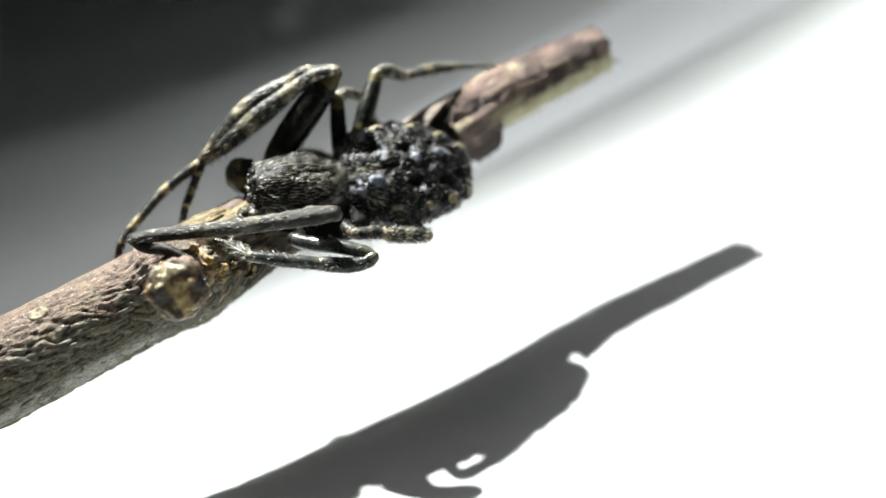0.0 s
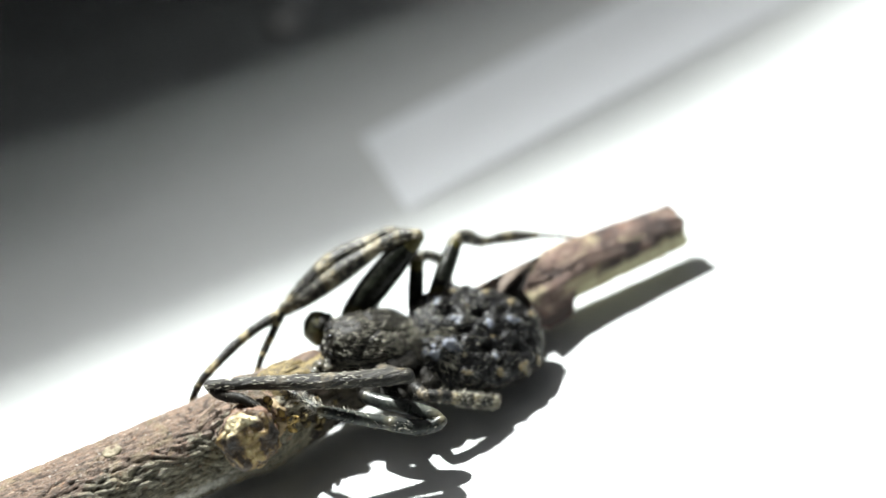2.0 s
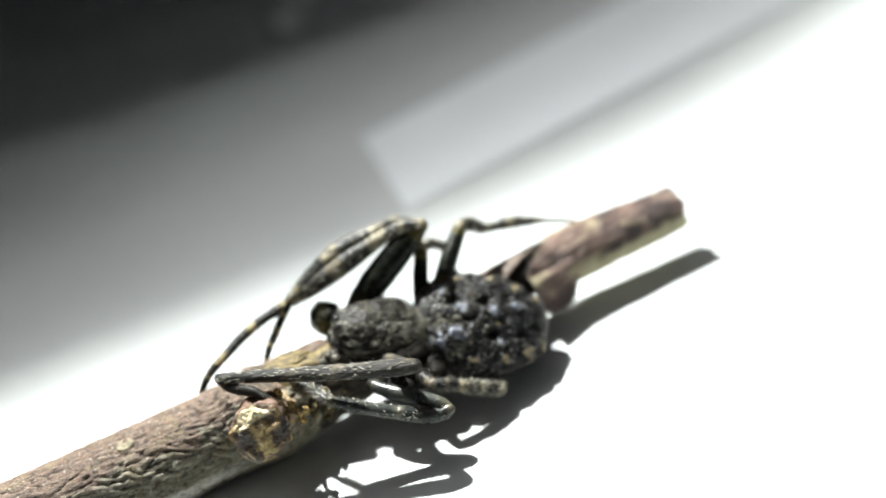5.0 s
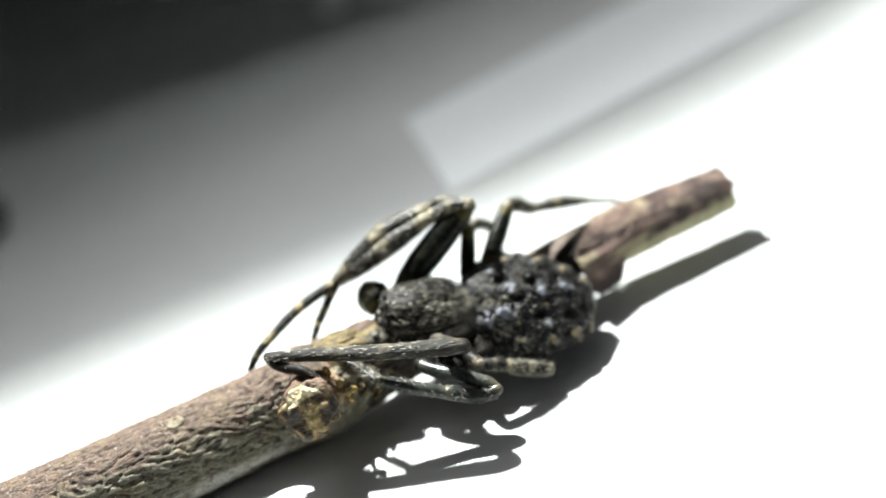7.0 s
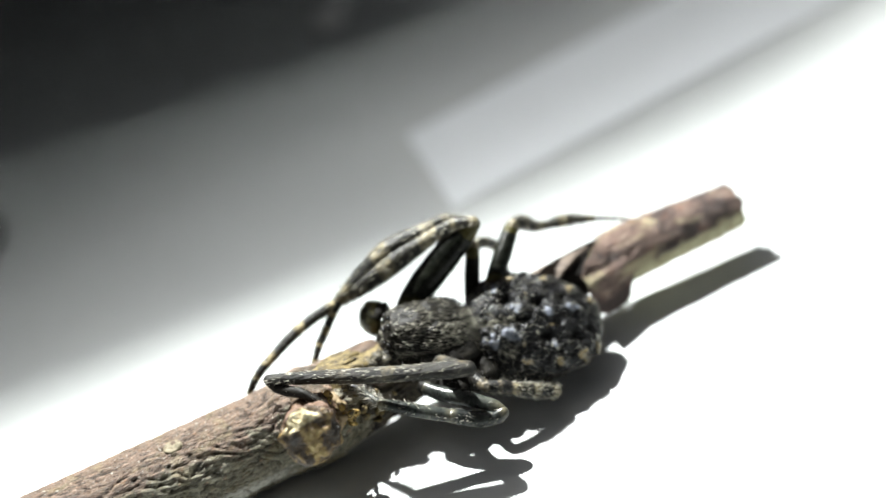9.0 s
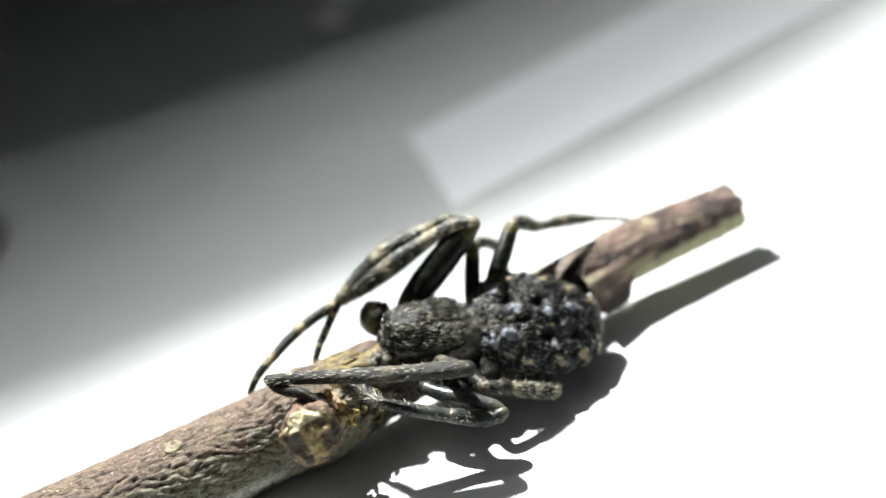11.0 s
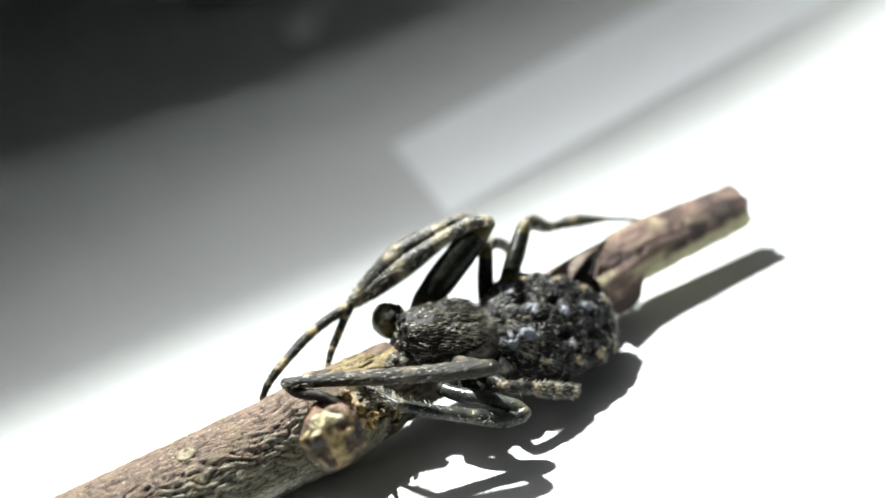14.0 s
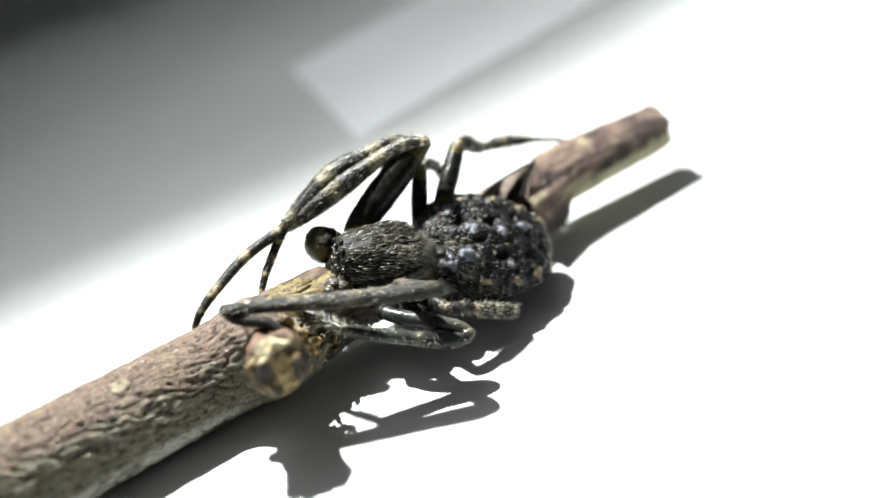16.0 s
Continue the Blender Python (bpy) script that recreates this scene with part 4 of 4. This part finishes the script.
    leg("slender third leg bent over the twig",
        [[(0.47, 2.1, 4.25, 0.42), (0.94, 2.77, 5.85, 0.47), (1.41, 3.44, 7.27, 0.40)],
         [(1.48, 3.52, 7.42, 0.34), (2.02, 4.03, 7.32, 0.30), (2.73, 4.74, 6.52, 0.27)],
         [(2.73, 4.74, 6.52, 0.24), (2.97, 4.71, 5.78, 0.24), (3.03, 4.18, 5.07, 0.18)],
         [(3.03, 4.18, 5.07, 0.16), (3.09, 3.83, 4.73, 0.14)],
         [(3.09, 3.83, 4.73, 0.13), (3.2, 3.4, 4.62, 0.1)]], (FEMUR, LEG_PALE, LEG, LEG, LEG), HH)
    leg("ringed hind leg stretched along the twig",
        [[(1.8, 1.8, 5.5, 0.46), (2.87, 3, 6.57, 0.53), (3.93, 4.28, 7.52, 0.43)],
         [(3.98, 4.28, 7.64, 0.38), (4.55, 4.58, 7.54, 0.42), (5.01, 4.83, 7.08, 0.36), (5.38, 4.98, 6.7, 0.29)],
         [(5.38, 4.98, 6.7, 0.26), (6.1, 5.38, 6.39, 0.26), (6.78, 5.61, 6.23, 0.35), (7.69, 5.89, 5.94, 0.32), (8.89, 6.09, 5.51, 0.17)],
         [(8.89, 6.09, 5.51, 0.14), (9.83, 6.18, 5.15, 0.12), (10.71, 6.15, 4.89, 0.11)],
         [(10.71, 6.15, 4.89, 0.10), (11.4, 5.95, 4.59, 0.08)]], (FEMUR, LEG_PALE, LEG, LEG, LEG), HH)
    leg("grey-brown front leg reaching over the broken stub",
        [[(-2.2, -1.3, 4.1, 0.36), (-1.4, -3.4, 5.0, 0.42), (-0.54, -4.75, 5.45, 0.36)],
         [(-0.6, -4.8, 5.62, 0.42), (-1.1, -4.75, 5.7, 0.46), (-1.6, -4.68, 5.76, 0.47), (-2.85, -4.4, 5.86, 0.46)],
         [(-2.85, -4.4, 5.86, 0.43), (-5.65, -3.75, 6.12, 0.43), (-8.45, -3.1, 6.48, 0.36), (-10.9, -2.55, 6.75, 0.30)],
         [(-10.9, -2.55, 6.75, 0.28), (-10.65, -2.75, 6.35, 0.29), (-10.15, -3.1, 6.15, 0.30)],
         [(-10.15, -3.1, 6.15, 0.30), (-9.25, -3.7, 6.1, 0.28), (-8.25, -4.5, 5.55, 0.18)]], (LEG_BROWN, LEG_BROWN, LEG_BROWN, CARAPACE, CARAPACE), ((30, 0.2, 1.2), (80, 0.32, 5.0), (80, 0.34, 5.0), (50, 0.25, 3.0), (50, 0.2, 3.0)))
    leg("sleek dark second leg folded under the body",
        [[(-3.2, -2.6, 3.5, 0.38), (-2.39, -3.4, 3.4, 0.41), (-1.16, -4.2, 3.26, 0.41), (0.06, -4.9, 2.88, 0.37), (0.4, -5.15, 2.7, 0.32)],
         [(0.5, -5.35, 2.6, 0.34), (0.05, -5.45, 2.52, 0.37), (-0.93, -5.3, 2.64, 0.43), (-2.13, -5.0, 3.05, 0.38)],
         [(-2.13, -5.0, 3.05, 0.36), (-3.8, -4.6, 3.7, 0.36), (-5.51, -4.1, 4.36, 0.29)],
         [(-5.51, -4.1, 4.36, 0.22), (-6.09, -3.3, 4.45, 0.20), (-6.49, -2.8, 4.72, 0.18)],
         [(-6.49, -2.8, 4.72, 0.16), (-7.3, -1.9, 4.8, 0.12)]], (LEG_SLEEK, LEG_SLEEK, LEG_SLEEK, LEG_SLEEK, LEG_BLACK), ((20, 0.16, 1.0), (90, 0.24, 1.0), (70, 0.24, 1.2), (130, 0.42, 0.7), (30, 0.2, 1.0)))
    leg("short third leg with pale fuzzy joints tucked in",
        [[(-0.6, -1.4, 3.0, 0.30), (-0.4, -2.6, 3.2, 0.33), (-0.1, -3.4, 3.2, 0.32)],
         [(0.05, -3.6, 3.18, 0.33), (0.75, -3.65, 2.98, 0.35), (1.45, -3.65, 2.62, 0.31)],
         [(1.5, -3.68, 2.58, 0.33), (2.5, -3.6, 2.02, 0.38), (3.65, -3.4, 1.4, 0.31)],
         [(3.6, -3.3, 1.42, 0.24), (3.2, -2.0, 1.6, 0.2), (2.2, -0.4, 2.0, 0.15)],
         [(2.2, -0.4, 2.0, 0.15), (1.4, 0.5, 2.3, 0.1)]], (LEG_GREY, LEG_GREY, LEG_PALE, LEG_GREY, LEG_GREY), ((40, 0.25, 0.8), (70, 0.3, 0.9), (210, 0.36, 0.9), H_M, H_M))
    leg("hairy hind leg folded beneath the abdomen",
        [[(0.9, -1.5, 2.4, 0.34), (2.2, -1.8, 2.1, 0.38), (3.3, -1.5, 1.85, 0.38), (4.3, -1.2, 1.6, 0.34)],
         [(4.4, -1.1, 1.5, 0.34), (4.6, -0.7, 1.3, 0.32), (4.55, -0.3, 1.1, 0.28)],
         [(4.55, -0.3, 1.1, 0.27), (4.3, 0.0, 1.05, 0.24), (3.7, 0.3, 1.1, 0.21)],
         [(3.7, 0.3, 1.3, 0.20), (3.2, 1.0, 1.9, 0.15)],
         [(3.2, 1.0, 1.9, 0.14), (3.0, 1.5, 2.2, 0.1)]], (LEG_GREY, LEG_GREY, LEG_GREY, LEG_GREY, LEG_GREY), ((36, 0.28, 0.8), (40, 0.3, 0.9), H_M, H_M, H_M))
    # pedicel
    g = limb([(-0.3, 0.05, 4.35, 0.5), (0.3, 0.0, 4.2, 0.45), (0.9, -0.1, 4.2, 0.6)], 12, 0.1)
    part("pedicel", g, CARAPACE, spider)
    return spider


# ---- small things further back ----
def build_far_things():
    card = part("paper_card", card_mesh(), CARD, None, smooth=False)
    tagged(card, "plain white paper card lying in the shade on the table", "card")

    crumb = tagged(new("crumb"), "small pale round crumb with a loose thread on the table", "crumb")
    g = Mesh()
    rings = []
    for i in range(1, 12):
        th = math.pi * i / 12
        ids = []
        for k in range(16):
            ph = 2 * math.pi * k / 16
            p = Vector((math.sin(th) * math.cos(ph), math.sin(th) * math.sin(ph), 0.8 * math.cos(th))) * 1.7
            ids.append(g.vert(Vector((-5.0, 66, 1.3)) + p * (1 + 0.12 * noise.noise(p))))
        rings.append(ids)
    g.rings(rings)
    g.face(list(reversed(rings[0])))
    g.face(rings[-1])
    part("grain", g, CRUMB, crumb)
    part("thread", limb([(-4.7, 67.3, 0.7, 0.6), (-2.4, 75, 0.8, 0.7), (0.3, 85, 0.8, 0.7), (2.8, 96, 0.8, 0.6)], 8, 1.0), CRUMB, crumb, "pale loose thread")

    def lump(c, r, sq):
        g = Mesh()
        rings = []
        for i in range(1, 16):
            th = math.pi * i / 16
            ids = []
            for k in range(22):
                ph = 2 * math.pi * k / 22
                p = Vector((math.sin(th) * math.cos(ph) * sq[0], math.sin(th) * math.sin(ph) * sq[1], math.cos(th) * sq[2])) * r
                ids.append(g.vert(Vector(c) + p * (1 + 0.15 * noise.noise(p * 0.4))))
            rings.append(ids)
        g.rings(rings)
        g.face(list(reversed(rings[0])))
        g.face(rings[-1])
        return g
    ob = part("rubber_foot", lump((-37.6, 36, 1.3), 3.0, (0.7, 1.3, 0.4)), SOOT)
    tagged(ob, "small black rubber foot on the table", "rubber foot")
    ob = part("rubber_foot", lump((-11, 91, 2.2), 5.0, (1.3, 0.9, 0.45)), SOOT)
    tagged(ob, "small black rubber foot on the shaded table", "rubber foot")


def card_mesh():
    """A thin card with two slightly lifted corners."""
    g = Mesh()
    A, B, C, D = Vector((-0.5, 35.5, 0)), Vector((1.4, 21.5, 0)), Vector((44, 40.5, 0)), Vector((43, 57, 0))
    n = 14
    lo, hi = [], []
    for z0, rows in ((0.02, lo), (0.12, hi)):
        for i in range(n + 1):
            u = i / n
            row = []
            for k in range(n + 1):
                w = k / n
                p = A.lerp(D, u).lerp(B.lerp(C, u), w)
                row.append(g.vert(p + Vector((0, 0, z0))))
            rows.append(row)
    for i in range(n):
        for k in range(n):
            g.face((hi[i][k], hi[i][k + 1], hi[i + 1][k + 1], hi[i + 1][k]))
            g.face((lo[i][k], lo[i + 1][k], lo[i + 1][k + 1], lo[i][k + 1]))
    for i in range(n):
        g.face((lo[i][0], hi[i][0], hi[i + 1][0], lo[i + 1][0]))
        g.face((hi[i][n], lo[i][n], lo[i + 1][n], hi[i + 1][n]))
        g.face((hi[0][i], lo[0][i], lo[0][i + 1], hi[0][i + 1]))
        g.face((lo[n][i], hi[n][i], hi[n][i + 1], lo[n][i + 1]))
    return g


twig = build_twig()
spider = build_spider()
build_far_things()


def motions():
    """The twig is lowered on to the table with the spider on it, then lies still."""
    rows = [
        (0.0, mm_pose(-1.83, 3.22, 8.93, 3.99, -2.36, 2.38)),
        (0.5, mm_pose(-1.79, 2.85, 7.84, 2.65, -2.05, 0.89)),
        (1.0, mm_pose(-1.76, 1.23, 4.33, 2.27, -1.24, 0.33)),
        (1.5, mm_pose(-0.94, -0.46, 1.30, 1.43, 0.19, -0.43)),
        (2.0, mm_pose(-0.64, -1.16, -0.07, -2.38, 0.96, -0.64)),
        (2.5, mm_pose(-0.45, -1.04, -0.06, -4.33, 0.97, -0.90)),
        (3.0, mm_pose(-0.10, -0.32, -0.03, -4.60, 1.08, -0.40)),
        (3.5, mm_pose(-0.19, -0.31, -0.13, -1.92, 0.40, -0.40)),
        (6.0, mm_pose(0, 0, 0)),
        (16.0, mm_pose(0, 0, 0)),
    ]
    walk(twig, rows)
    walk(spider, rows)


motions()
